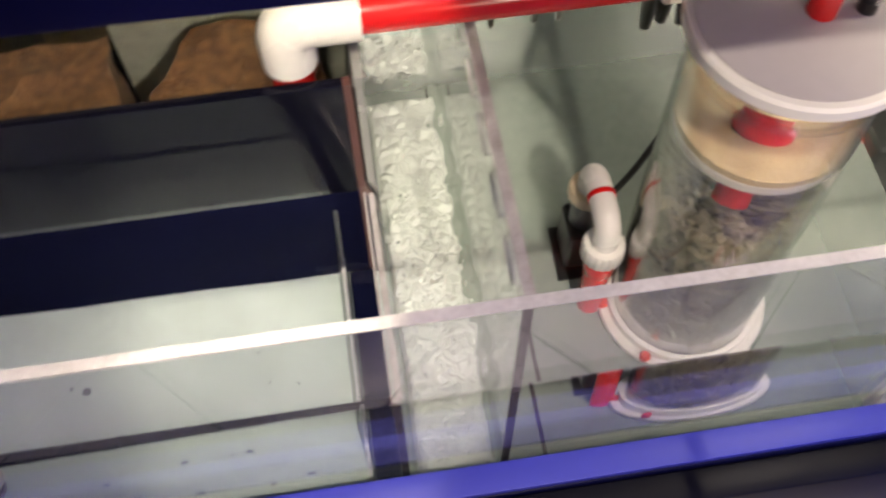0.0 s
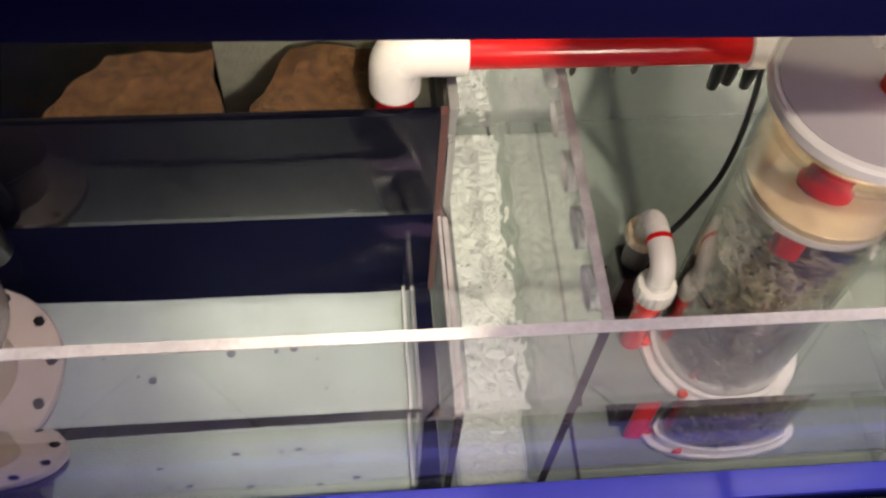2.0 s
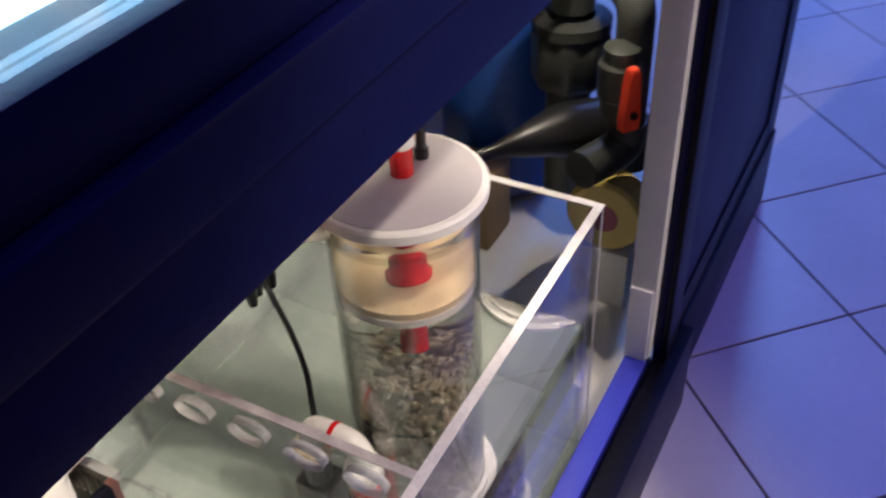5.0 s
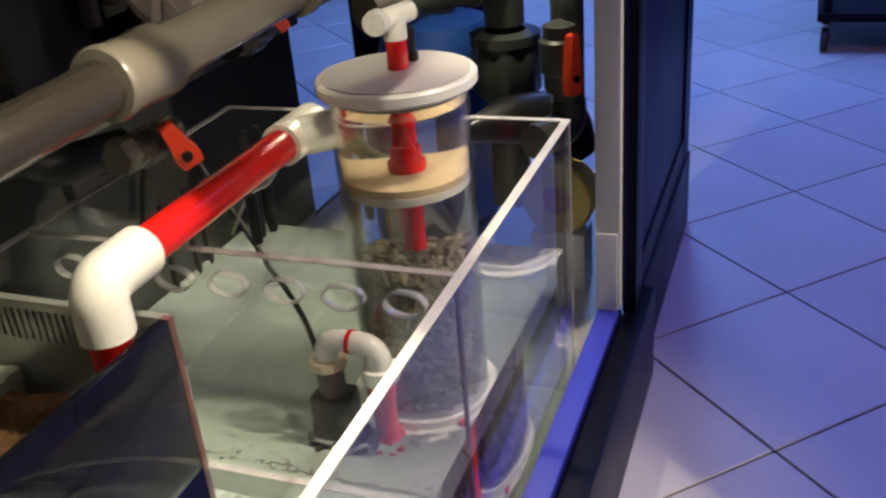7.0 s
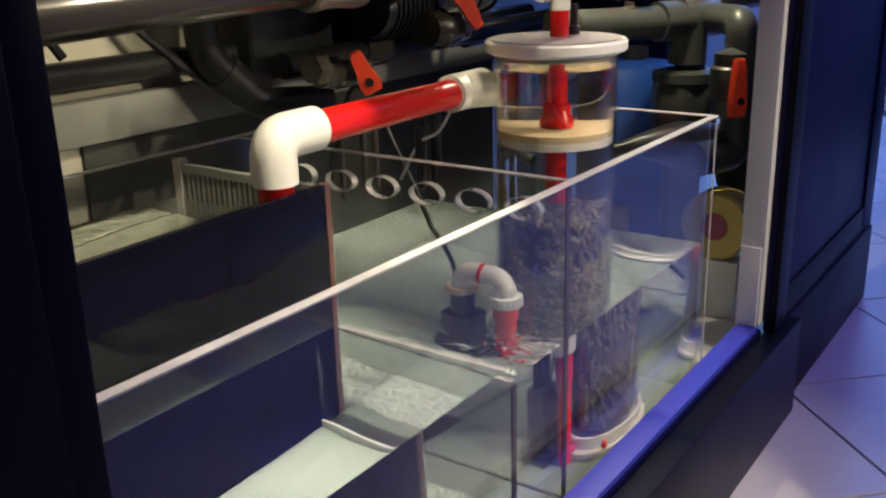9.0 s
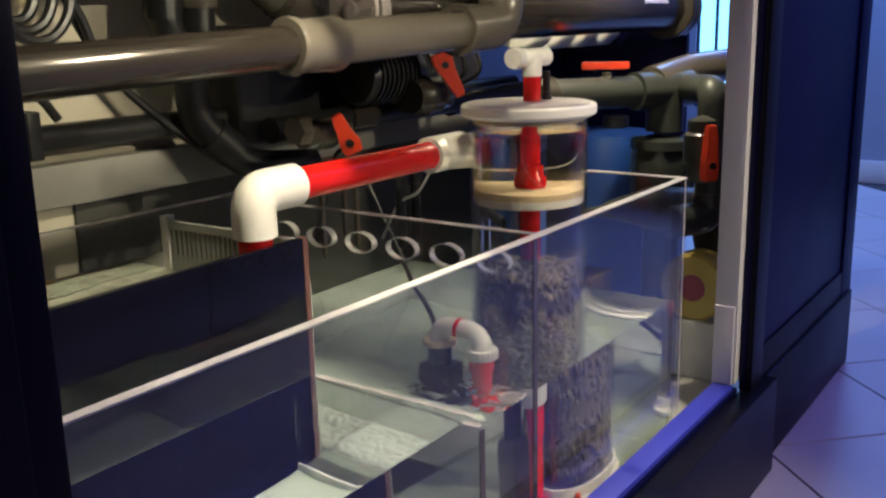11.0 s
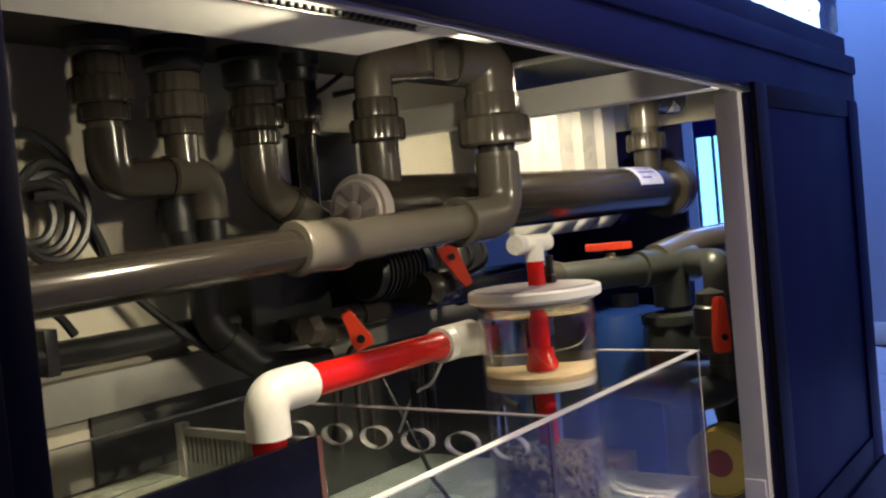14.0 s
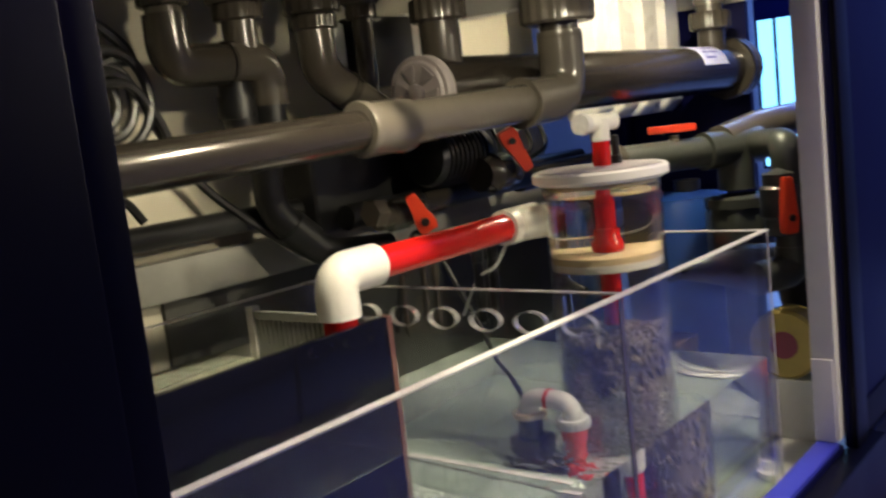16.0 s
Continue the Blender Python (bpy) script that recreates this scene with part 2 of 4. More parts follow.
def sweep(points, radius, seg=20, bend=0.0, steps=8, bm=None, radii=None):
    """A round rod along a line of points, with rounded bends."""
    pts = [Vector(p) for p in points]
    path = [pts[0]]
    for a, b, c in zip(pts, pts[1:], pts[2:]):
        if bend <= 0:
            path.append(b)
            continue
        d = min(bend, (a - b).length * 0.49, (c - b).length * 0.49)
        p, q = b + (a - b).normalized() * d, b + (c - b).normalized() * d
        for i in range(steps + 1):
            s = i / steps
            path.append(p * (1 - s) ** 2 + b * 2 * s * (1 - s) + q * s * s)
    path.append(pts[-1])
    own = bmesh.new()
    rings = []
    up = None
    for i, p in enumerate(path):
        d = (path[min(i + 1, len(path) - 1)] - path[max(i - 1, 0)]).normalized()
        if up is None:
            up = d.orthogonal().normalized()
        up = (up - d * up.dot(d)).normalized()
        side = d.cross(up)
        r = radius if radii is None else radii[min(i, len(radii) - 1)]
        rings.append([own.verts.new(p + up * (r * math.cos(2 * math.pi * k / seg)) + side * (r * math.sin(2 * math.pi * k / seg))) for k in range(seg)])
    for a, b in zip(rings, rings[1:]):
        for k in range(seg):
            own.faces.new((a[k], a[(k + 1) % seg], b[(k + 1) % seg], b[k]))
    own.faces.new(rings[0])
    own.faces.new(rings[-1])
    return merge(bm, own)


def smooth_line(points, n=8):
    """A rounder line through the points."""
    p = [Vector(q) for q in points]
    p = [p[0] * 2 - p[1]] + p + [p[-1] * 2 - p[-2]]
    out = []
    for a, b, c, d in zip(p, p[1:], p[2:], p[3:]):
        for i in range(n):
            t = i / n
            out.append(0.5 * (2 * b + (c - a) * t + (2 * a - 5 * b + 4 * c - d) * t * t + (3 * b - a - 3 * c + d) * t ** 3))
    out.append(p[-2])
    return out


def cable(name, points, radius, label, group="loose cables", material=None):
    ob = link(name, sweep(smooth_line(points), radius, 8), material or BLACK_RUBBER)
    return tagged(ob, label, "cable", group)


def structure(name, bm, material, label, category="wall"):
    return tagged(link(name, bm, material), label, category, "", "structure")


def ribbed_nut(r, h, where, ribs=16, depth=0.0022, axis="z"):
    """A union nut with grip ribs and chamfered ends."""
    own = bmesh.new()
    n = ribs * 4
    prof = [(0.90, 0), (1.0, 0.10), (1.0, 0.86), (0.93, 1.0)]
    rings = []
    for k, hh in prof:
        ring = []
        for i in range(n):
            rr = r * k + (depth if i % 4 in (1, 2) else 0)
            a = 2 * math.pi * i / n
            p = (rr * math.cos(a), rr * math.sin(a), hh * h)
            if axis == "x":
                p = (p[2], p[0], p[1])
            ring.append(own.verts.new(Vector(p) + Vector(where)))
        rings.append(ring)
    for a, b in zip(rings, rings[1:]):
        for i in range(n):
            own.faces.new((a[i], a[(i + 1) % n], b[(i + 1) % n], b[i]))
    own.faces.new(rings[0])
    own.faces.new(rings[-1])
    return own


# ------------------------------------------------------------------ shop room
FLOOR_Z = -0.12
structure("ground", box((-3.2, -4.2, FLOOR_Z - 0.06), (3.95, 4.2, FLOOR_Z - 0.004)), GROUT, "dark grout bed under the shop floor tiles", "floor")
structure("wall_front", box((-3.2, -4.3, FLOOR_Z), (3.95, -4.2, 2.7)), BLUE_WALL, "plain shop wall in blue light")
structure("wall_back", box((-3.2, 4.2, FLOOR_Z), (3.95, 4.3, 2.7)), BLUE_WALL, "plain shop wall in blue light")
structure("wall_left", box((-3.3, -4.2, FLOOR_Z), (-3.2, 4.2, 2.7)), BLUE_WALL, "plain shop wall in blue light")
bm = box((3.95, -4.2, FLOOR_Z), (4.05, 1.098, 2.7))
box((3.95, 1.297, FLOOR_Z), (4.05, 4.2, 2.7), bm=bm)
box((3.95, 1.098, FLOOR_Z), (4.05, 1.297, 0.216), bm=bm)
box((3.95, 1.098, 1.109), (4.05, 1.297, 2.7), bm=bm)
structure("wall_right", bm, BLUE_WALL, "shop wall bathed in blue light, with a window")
structure("baseboard", box((3.932, -4.2, FLOOR_Z), (3.9485, 4.2, -0.012), 0.003), WHITE_PAINT, "white baseboard along the blue-lit wall", "baseboard")
structure("ceiling", box((-3.2, -4.2, 2.7), (3.95, 4.2, 2.8)), WALL_PAINT, "plain shop ceiling", "ceiling")

window = thing("window_1", "bright bluish white window behind the cabinet", "window", "", "structure", (3.985, 1.198, 0.628))
window.scale = (0.687, 0.687, 0.687)
for i in range(2):
    y0 = -0.138 + i * 0.144
    part("pane", box((0.0, y0, -0.19), (0.02, y0 + 0.130, 0.50)), WINDOW_GLOW, window)
    part("pane", box((0.0, y0, -0.58), (0.02, y0 + 0.130, -0.215)), WINDOW_GLOW, window)
bm = box((-0.03, -0.145, -0.215), (0.0, 0.145, -0.19))
box((-0.03, -0.145, 0.50), (0.0, 0.145, 0.70), bm=bm)
box((-0.03, -0.145, -0.60), (0.0, 0.145, -0.58), bm=bm)
for i in range(3):
    box((-0.03, -0.145 + i * 0.1375, -0.60), (0.0, -0.130 + i * 0.1375, 0.50), bm=bm)
part("window_frame", bm, NAVY, window)

# ------------------------------------------------------------------ cabinet
FY = -0.044           # front face
OL, OR = -0.641, 0.588  # opening, left and right
OB, OT = 0.066, 0.843   # opening, bottom and top
CR, CL, CB = 1.36, -1.35, 0.735
CEIL = 0.985

cab = thing("aquarium_cabinet", "dark navy aquarium cabinet with an open front and white inside", "cabinet", at=(0, 0.35, FLOOR_Z))
CO = Vector((0, 0.35, FLOOR_Z))


def cpart(name, bm, material, label=""):
    bmesh.ops.translate(bm, verts=bm.verts, vec=-CO)
    return part(name, bm, material, cab, label)


cpart("plinth", box((CL, FY, FLOOR_Z), (CR, CB, 0.0), 0.003), BLACK_PAINT, "black cabinet plinth")
cpart("bottom_board", box((CL + 0.02, FY + 0.012, 0.001), (CR - 0.02, CB - 0.02, 0.006)), WHITE_PAINT, "white cabinet floor board")
cpart("sill", box((OL - 0.2, FY, 0.001), (OR + 0.02, -0.006, OB), 0.003), NAVY, "dark navy sill below the opening")
# blue light on this strip is put into its base colour
cpart("sill_strip", box((OL, FY + 0.002, OB + 0.0005), (OR, -0.008, OB + 0.010), 0.002), mat("blue_lit_sill", (0.035, 0.042, 0.40), 0.45, vary=0.08, scale=6, bump=0.05), "sill strip with the blue light put into its colour")
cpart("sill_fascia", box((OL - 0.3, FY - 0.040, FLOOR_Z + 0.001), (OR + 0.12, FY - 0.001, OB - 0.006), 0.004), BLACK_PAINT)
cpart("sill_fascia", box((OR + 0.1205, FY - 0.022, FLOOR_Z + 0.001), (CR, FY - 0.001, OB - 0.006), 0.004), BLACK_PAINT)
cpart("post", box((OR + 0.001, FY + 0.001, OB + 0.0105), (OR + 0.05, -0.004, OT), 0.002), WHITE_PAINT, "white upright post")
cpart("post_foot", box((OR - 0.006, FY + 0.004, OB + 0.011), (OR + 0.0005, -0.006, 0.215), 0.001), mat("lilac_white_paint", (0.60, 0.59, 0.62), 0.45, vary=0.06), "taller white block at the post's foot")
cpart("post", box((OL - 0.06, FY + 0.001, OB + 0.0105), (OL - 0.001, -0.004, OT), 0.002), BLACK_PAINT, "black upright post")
def hung(bm):
    """Lets the lower edge sag a little towards the closed end."""
    for v in bm.verts:
        if v.co.z < 0.88:
            v.co.z += -0.017 * v.co.x
    return bm


cpart("header", hung(box((CL, FY - 0.012, 0.8600), (CR, FY + 0.002, 0.9165), 0.001)), NAVY, "dark navy header board")
cpart("header_rail", hung(box((CL + 0.02, FY + 0.0025, 0.8560), (CR - 0.06, FY + 0.012, 0.9045), 0.001)), WHITE_PAINT, "white rail behind the header")
cpart("top_moulding", box((CL - 0.01, FY - 0.018, 0.917), (CR + 0.006, FY + 0.012, 0.957), 0.004), NAVY)
cpart("top_moulding", box((CL - 0.02, FY - 0.008, 0.9575), (CR - 0.035, FY + 0.012, 0.998), 0.004), NAVY)
# closed front panel beside the opening
pan = cpart("front_panel", box((OR + 0.022, FY - 0.012, OB - 0.005), (CR, FY - 0.0005, OT - 0.001), 0.002), NAVY, "navy recessed front panel")
for x0, x1, z0, z1, dep in ((OR + 0.022, OR + 0.085, 0.06, 0.8575, 0.010), (CR - 0.09, CR, 0.06, 0.8575, 0.005), (OR + 0.086, CR - 0.091, 0.06, 0.12, 0.004), (OR + 0.086, CR - 0.091, 0.82, 0.8575, 0.004)):
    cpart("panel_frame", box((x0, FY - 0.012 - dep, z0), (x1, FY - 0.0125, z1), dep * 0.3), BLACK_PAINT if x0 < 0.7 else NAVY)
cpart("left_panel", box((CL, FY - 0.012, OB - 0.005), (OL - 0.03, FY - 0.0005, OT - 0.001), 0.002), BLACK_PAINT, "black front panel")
cpart("corner_post", box((CR - 0.05, FY + 0.015, 0.001), (CR, 0.02, 0.916)), NAVY)
cpart("corner_post", box((CR - 0.05, CB - 0.06, 0.001), (CR, CB, 0.935)), NAVY)
cpart("side_panel", box((CR - 0.018, 0.350, 0.021), (CR, CB - 0.061, 0.861)), NAVY, "navy side panel")
cpart("side_rail", box((CR - 0.020, 0.0205, 0.862), (CR, CB - 0.061, 0.9345), 0.002), WALL_PAINT, "pale rail along the side")
cpart("back_board", box((CL, CB - 0.016, 0.001), (0.98, CB, CEIL)), WALL_PAINT, "off-white back board")
cpart("side_board", box((CL, FY + 0.015, 0.001), (CL + 0.016, CB - 0.017, CEIL)), WALL_PAINT)
cpart("ceiling_board", box((CL + 0.02, FY + 0.0125, 0.905), (0.02, 0.258, 0.93)), WHITE_PAINT, "white board under the tank")
cpart("ceiling_board", box((CL + 0.02, -0.03, CEIL), (CR, CB, CEIL + 0.012)), mat("dark_tank_underside", (0.05, 0.05, 0.05), 0.6, vary=0.2), "dark underside of the tank")
cpart("cross_beam", box((OR + 0.006, 0.0, 0.855), (OR + 0.05, CB - 0.02, 0.905), 0.002), WHITE_PAINT, "white cross beam")
cpart("lower_back_board", box((-0.12, CB - 0.024, 0.021), (0.97, CB - 0.0165, 0.444)), mat("dark_back_board", (0.045, 0.045, 0.040), 0.5, vary=0.25, scale=5), "dark lower back board")
# the batten's grey carries the shade along the back
cpart("back_batten", box((CL + 0.02, CB - 0.05, 0.445), (0.97, CB - 0.0165, 0.505), 0.003), mat("shaded_batten", (0.20, 0.195, 0.18), 0.6, vary=0.1), "wooden batten with its shade put into the grey")
cpart("led_rail", box((-0.46, 0.1005, 0.898), (-0.06, 0.1050, 0.9045), 0.001), mat("grey_led_rail", (0.06, 0.055, 0.05), 0.3, metal=0.6, vary=0.1))
for i in range(34):
    cpart("led_bead", box((-0.455 + i * 0.0115, 0.0935, 0.899), (-0.4485 + i * 0.0115, 0.1000, 0.9045), 0.0012, seg=1), BLACK_PLASTIC)
# unseen plate, added to keep lamp light off the board above
cpart("lamp_blocker", box((-0.12, -0.030, 0.884), (0.02, 0.060, 0.889), 0.001), WHITE_PAINT, "unseen white plate blocking the lamp's upward light")
cpart("driver_box", box((0.44, 0.12, 0.93), (0.50, 0.34, 0.978), 0.004), BLACK_PLASTIC, "black power supply under the tank")

# lit tank on the cabinet
tank = thing("aquarium", "brightly lit blue aquarium standing on the cabinet", "aquarium", at=(0, 0.3, 0.9985))
TR = 1.335
part("base_frame", box((CL + 0.04, FY - 0.01, 0.0), (TR - 0.02, 0.42, 0.012), 0.002), BLACK_PAINT, tank)
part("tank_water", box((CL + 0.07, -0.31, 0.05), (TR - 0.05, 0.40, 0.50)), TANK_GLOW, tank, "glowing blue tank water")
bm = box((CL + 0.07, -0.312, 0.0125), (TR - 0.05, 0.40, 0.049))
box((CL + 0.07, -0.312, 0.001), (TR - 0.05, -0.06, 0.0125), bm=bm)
part("sand_bed", bm, TANK_SAND, tank, "white sand that glows in place of tank lamps")
random.seed(5)
for i in range(7):
    bm = bmesh.new()
    bmesh.ops.create_icosphere(bm, subdivisions=2, radius=1)
    x, s = TR - 0.08 - i * 0.07 - random.random() * 0.03, 0.014 + random.random() * 0.016
    for v in bm.verts:
        v.co = Vector((x, -0.316, 0.05 + s * 0.6)) + Vector((v.co.x * s, v.co.y * 0.010, v.co.z * s)) * (0.8 + 0.4 * noise.noise(v.co * 2 + Vector((i, 0, 0))))
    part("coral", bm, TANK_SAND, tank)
part("front_pane", box((CL + 0.045, -0.342, 0.001), (TR - 0.025, -0.33, 0.56)), ACRYLIC, tank).visible_shadow = False
part("corner_seam", box((TR - 0.0245, -0.342, 0.0125), (TR - 0.019, 0.40, 0.56)), NAVY, tank)

# ------------------------------------------------------------------ sump
H, ZW = 0.45, 0.257
SL, SR, SB = -0.86, 0.45, 0.535
T = 0.010
SO = Vector((0, 0.27, 0.0062))
sump = thing("sump_tank", "clear acrylic filter sump with polished white edges and partitions", "filter tank", at=SO)


def spart(name, lo, hi, material, label="", shade=True, bm=None, bevel=0.0):
    bm = bm or box(lo, hi, bevel)
    bmesh.ops.translate(bm, verts=bm.verts, vec=-SO)
    ob = part(name, bm, material, sump, label)
    ob.visible_shadow = shade
    return ob


spart("base", (SL, 0, 0.0065), (SR, SB, 0.0115), SUMP_FLOOR, "grey-green sump base")
spart("front_pane", (SL, 0, 0.0120), (SR, T, H - 0.0015), ACRYLIC, "clear front pane", False)
spart("back_pane", (SL, SB - T, 0.0120), (SR, SB, H - 0.0015), ACRYLIC, "", False)
spart("end_pane", (SR - T, T + 0.0005, 0.0120), (SR, SB - T - 0.0005, H - 0.0015), ACRYLIC, "", False)
spart("end_pane", (SL, T + 0.0005, 0.0120), (SL + T, SB - T - 0.0005, H - 0.0015), ACRYLIC, "", False)
spart("rim", (SL, -0.0005, H - 0.001), (SR, T + 0.0005, H + 0.0005), EDGE_ACRYLIC, "whitish sawn top edge of the front pane")
spart("rim", (SL, SB - T, H - 0.001), (SR, SB, H + 0.0005), EDGE_ACRYLIC)
spart("rim", (SR - T, T + 0.001, H - 0.001), (SR + 0.0005, SB - T - 0.001, H + 0.0005), EDGE_ACRYLIC)
spart("corner_edge", (SR - T, -0.0012, 0.0125), (SR - T + 0.002, -0.0002, H - 0.002), EDGE_ACRYLIC)

# partition with a row of round overflow holes
HZ, HR, HV, N = 0.410, 0.0225, 0.0135, 24
holes = [0.066 + 0.0685 * i for i in range(7)]
bm = bmesh.new()
y0, y1, z0, z1 = T + 0.0005, SB - T - 0.0005, 0.0120, H - 0.0015


def holed_side(x):
    edges = [y0] + [(a + b) / 2 for a, b in zip(holes, holes[1:])] + [y1]
    low = []
    for k, c in enumerate(holes):
        a, b = edges[k], edges[k + 1]
        lo, hi = HZ - 0.03, z1
        ring = [bm.verts.new((x, c + HR * math.cos(2 * math.pi * i / N), HZ + HV * math.sin(2 * math.pi * i / N))) for i in range(N)]
        outer = []
        for i in range(N):
            ca, sa = math.cos(2 * math.pi * i / N), math.sin(2 * math.pi * i / N)
            s = min(((b - c) / ca if ca > 1e-6 else (a - c) / ca if ca < -1e-6 else 9), ((hi - HZ) / sa if sa > 1e-6 else (lo - HZ) / sa if sa < -1e-6 else 9))
            outer.append(bm.verts.new((x, c + s * ca, HZ + s * sa)))
            if sa < 0 and abs(HZ + s * sa - lo) < 1e-6:
                low.append(outer[-1])
        for i in range(N):
            j = (i + 1) % N
            bm.faces.new((ring[i], ring[j], outer[j], outer[i]))
        rings.append(ring)
    low.sort(key=lambda v: v.co.y)
    bm.faces.new([bm.verts.new((x, y1, z0)), bm.verts.new((x, y0, z0))] + low)


rings = []
holed_side(-0.005)
holed_side(0.005)
half = len(rings) // 2
for ra, rb in zip(rings[:half], rings[half:]):
    for i in range(N):
        bm.faces.new((ra[i], ra[(i + 1) % N], rb[(i + 1) % N], rb[i]))
bmesh.ops.remove_doubles(bm, verts=bm.verts, dist=1e-5)
spart("holed_partition", None, None, ACRYLIC, "clear partition with a row of round overflow holes", False, bm=bm)
spart("rim", (-0.005, y0, H - 0.001), (0.005, y1, H + 0.0005), PALE_EDGE)
for c in holes:
    bm = lathe([(HR, -0.0052), (HR + 0.0013, -0.0052), (HR + 0.0013, 0.0052), (HR, 0.0052)], (0, c, HZ), "x", 32, closed=True)
    for v in bm.verts:
        v.co.z = HZ + (v.co.z - HZ) * HV / HR
    spart("hole_edge", None, None, HOLE_EDGE, bm=bm)
# clear joint mirrors dark from above; that dark is its base colour here
spart("joint", (-0.0045, T - 0.0012, 0.0125), (0.0045, T + 0.0004, H - 0.004), DARK_JOINT, "dark strip imitating total reflection at the joint", False)
# low weir and the black long panel
WX = -0.118
spart("weir", (WX - 0.005, T + 0.0005, 0.0120), (WX + 0.005, 0.253, 0.255), ACRYLIC, "low clear weir", False)
spart("rim", (WX - 0.0045, T + 0.001, 0.2552), (WX + 0.0045, 0.253, 0.2565), PALE_EDGE)
# same dark reflection put into the colour at the weir
spart("joint", (WX - 0.0045, T - 0.0012, 0.0125), (WX + 0.0045, T + 0.0004, 0.252), DARK_JOINT, "", False)
spart("weir", (-0.160, T + 0.0005, 0.0120), (-0.154, 0.253, 0.215), ACRYLIC, "", False)
spart("black_panel", (SL + T + 0.001, 0.254, 0.262), (-0.127, 0.264, 0.4425), BLACK_ACRYLIC, "glossy black lengthwise partition", True, bevel=0.0008)
spart("black_panel_foot", (SL + T + 0.001, 0.254, 0.0120), (-0.127, 0.264, 0.2615), BLACK_WET, "dull black lower half under water")
spart("black_panel_edge", (-0.1268, 0.2535, 0.0120), (-0.119, 0.2645, 0.4425), BROWN_EDGE, "reddish brown sawn edge")
spart("white_floor_sheet", (SL + T + 0.001, T + 0.002, 0.0118), (-0.162, 0.253, 0.0145), WHITE_BASE, "white sheet on the sump floor")
spart("sheet_edge", (-0.1615, T + 0.002, 0.0118), (-0.1575, 0.253, 0.030), mat("bright_sheet_edge", (0.85, 0.86, 0.84), 0.3, vary=0.04), "bright white sheet edge")
# dark strip put in for the black panel's mirror image
spart("gap_reflection", (-0.1535, T + 0.002, 0.0118), (-0.1235, 0.253, 0.0140), BLACK_WET, "black strip imitating the black panel mirrored between the weirs")
for x0, w in ((0.048, 0.005), (-0.022, 0.004)):
    spart("floor_seam", (x0, T + 0.002, 0.0117), (x0 + w, SB - T - 0.002, 0.0134), DARK_JOINT, "dark seam on the sump floor")
# grey discs imitating the shadows of floating bubbles
for i in range(19):
    x, y, r = -0.20 - 0.05 * random.random() - 0.018 * i, 0.03 + 0.15 * random.random(), 0.0015 + 0.005 * random.random() ** 2
    spart("spot", None, None, BUBBLE_SHADOW, bm=lathe([(0.0, 0.0), (r, 0.0), (r * 0.8, 0.0012), (0.0, 0.0014)], (x, y, 0.0147), seg=12))
spart("refuge_floor", (SL + T + 0.001, 0.265, 0.0118), (-0.112 - 0.006, SB - T - 0.001, 0.0160), BLACK_WET, "black sheet on the refuge floor")
# overflow comb: wall with slots
CXX = -0.112
spart("comb_wall", (CXX - 0.004, 0.265, 0.0120), (CXX + 0.004, y1, 0.385), mat("grey_clear_acrylic", (0.30, 0.31, 0.29), 0.25, vary=0.12, scale=8), "greyish overflow wall")
for i in range(27):
    yy = 0.272 + i * 0.0094
    spart("comb_tooth", (CXX - 0.004, yy, 0.3855), (CXX + 0.004, yy + 0.0055, 0.425), bpy.data.materials["grey_clear_acrylic"])
spart("comb_bar", (CXX - 0.005, 0.266, 0.4255), (CXX + 0.005, y1, 0.436), bpy.data.materials["grey_clear_acrylic"])
spart("comb_post", (CXX - 0.007, y1 - 0.014, 0.0125), (CXX + 0.007, y1 - 0.0005, 0.442), EDGE_ACRYLIC)


# water: one body through all the front chambers, a little higher before the weir
def water(name, xs, ys, inside, level, floor_z, label):
    own = bmesh.new()
    top, bot, count = {}, {}, {}
    cells = [(i, j) for i in range(len(xs) - 1) for j in range(len(ys) - 1) if inside((xs[i] + xs[i + 1]) / 2, (ys[j] + ys[j + 1]) / 2)]
    sides = {}
    for i, j in cells:
        for a, b in (((i, j), (i + 1, j)), ((i + 1, j), (i + 1, j + 1)), ((i + 1, j + 1), (i, j + 1)), ((i, j + 1), (i, j))):
            sides[a, b] = True
    rim = [(a, b) for a, b in sides if (b, a) not in sides]
    edge = {a for a, b in rim}
    for i, j in {(i + di, j + dj) for i, j in cells for di in (0, 1) for dj in (0, 1)}:
        x, y = xs[i], ys[j]
        top[i, j] = own.verts.new((x, y, level(x, y, (i, j) in edge)))
        bot[i, j] = own.verts.new((x, y, floor_z))
    for i, j in cells:
        own.faces.new((top[i, j], top[i + 1, j], top[i + 1, j + 1], top[i, j + 1]))
        own.faces.new((bot[i, j], bot[i, j + 1], bot[i + 1, j + 1], bot[i + 1, j]))
    for a, b in rim:
        own.faces.new((top[b], top[a], bot[a], bot[b]))
    ob = link(name, own, WATER)
    ob.visible_shadow = False
    return tagged(ob, label, "water")


def steps(*stops):
    out = []
    for (a, n), (b, m) in zip(stops, stops[1:]):
        out += [a + (b - a) * i / n for i in range(n)]
    return out + [stops[-1][0]]


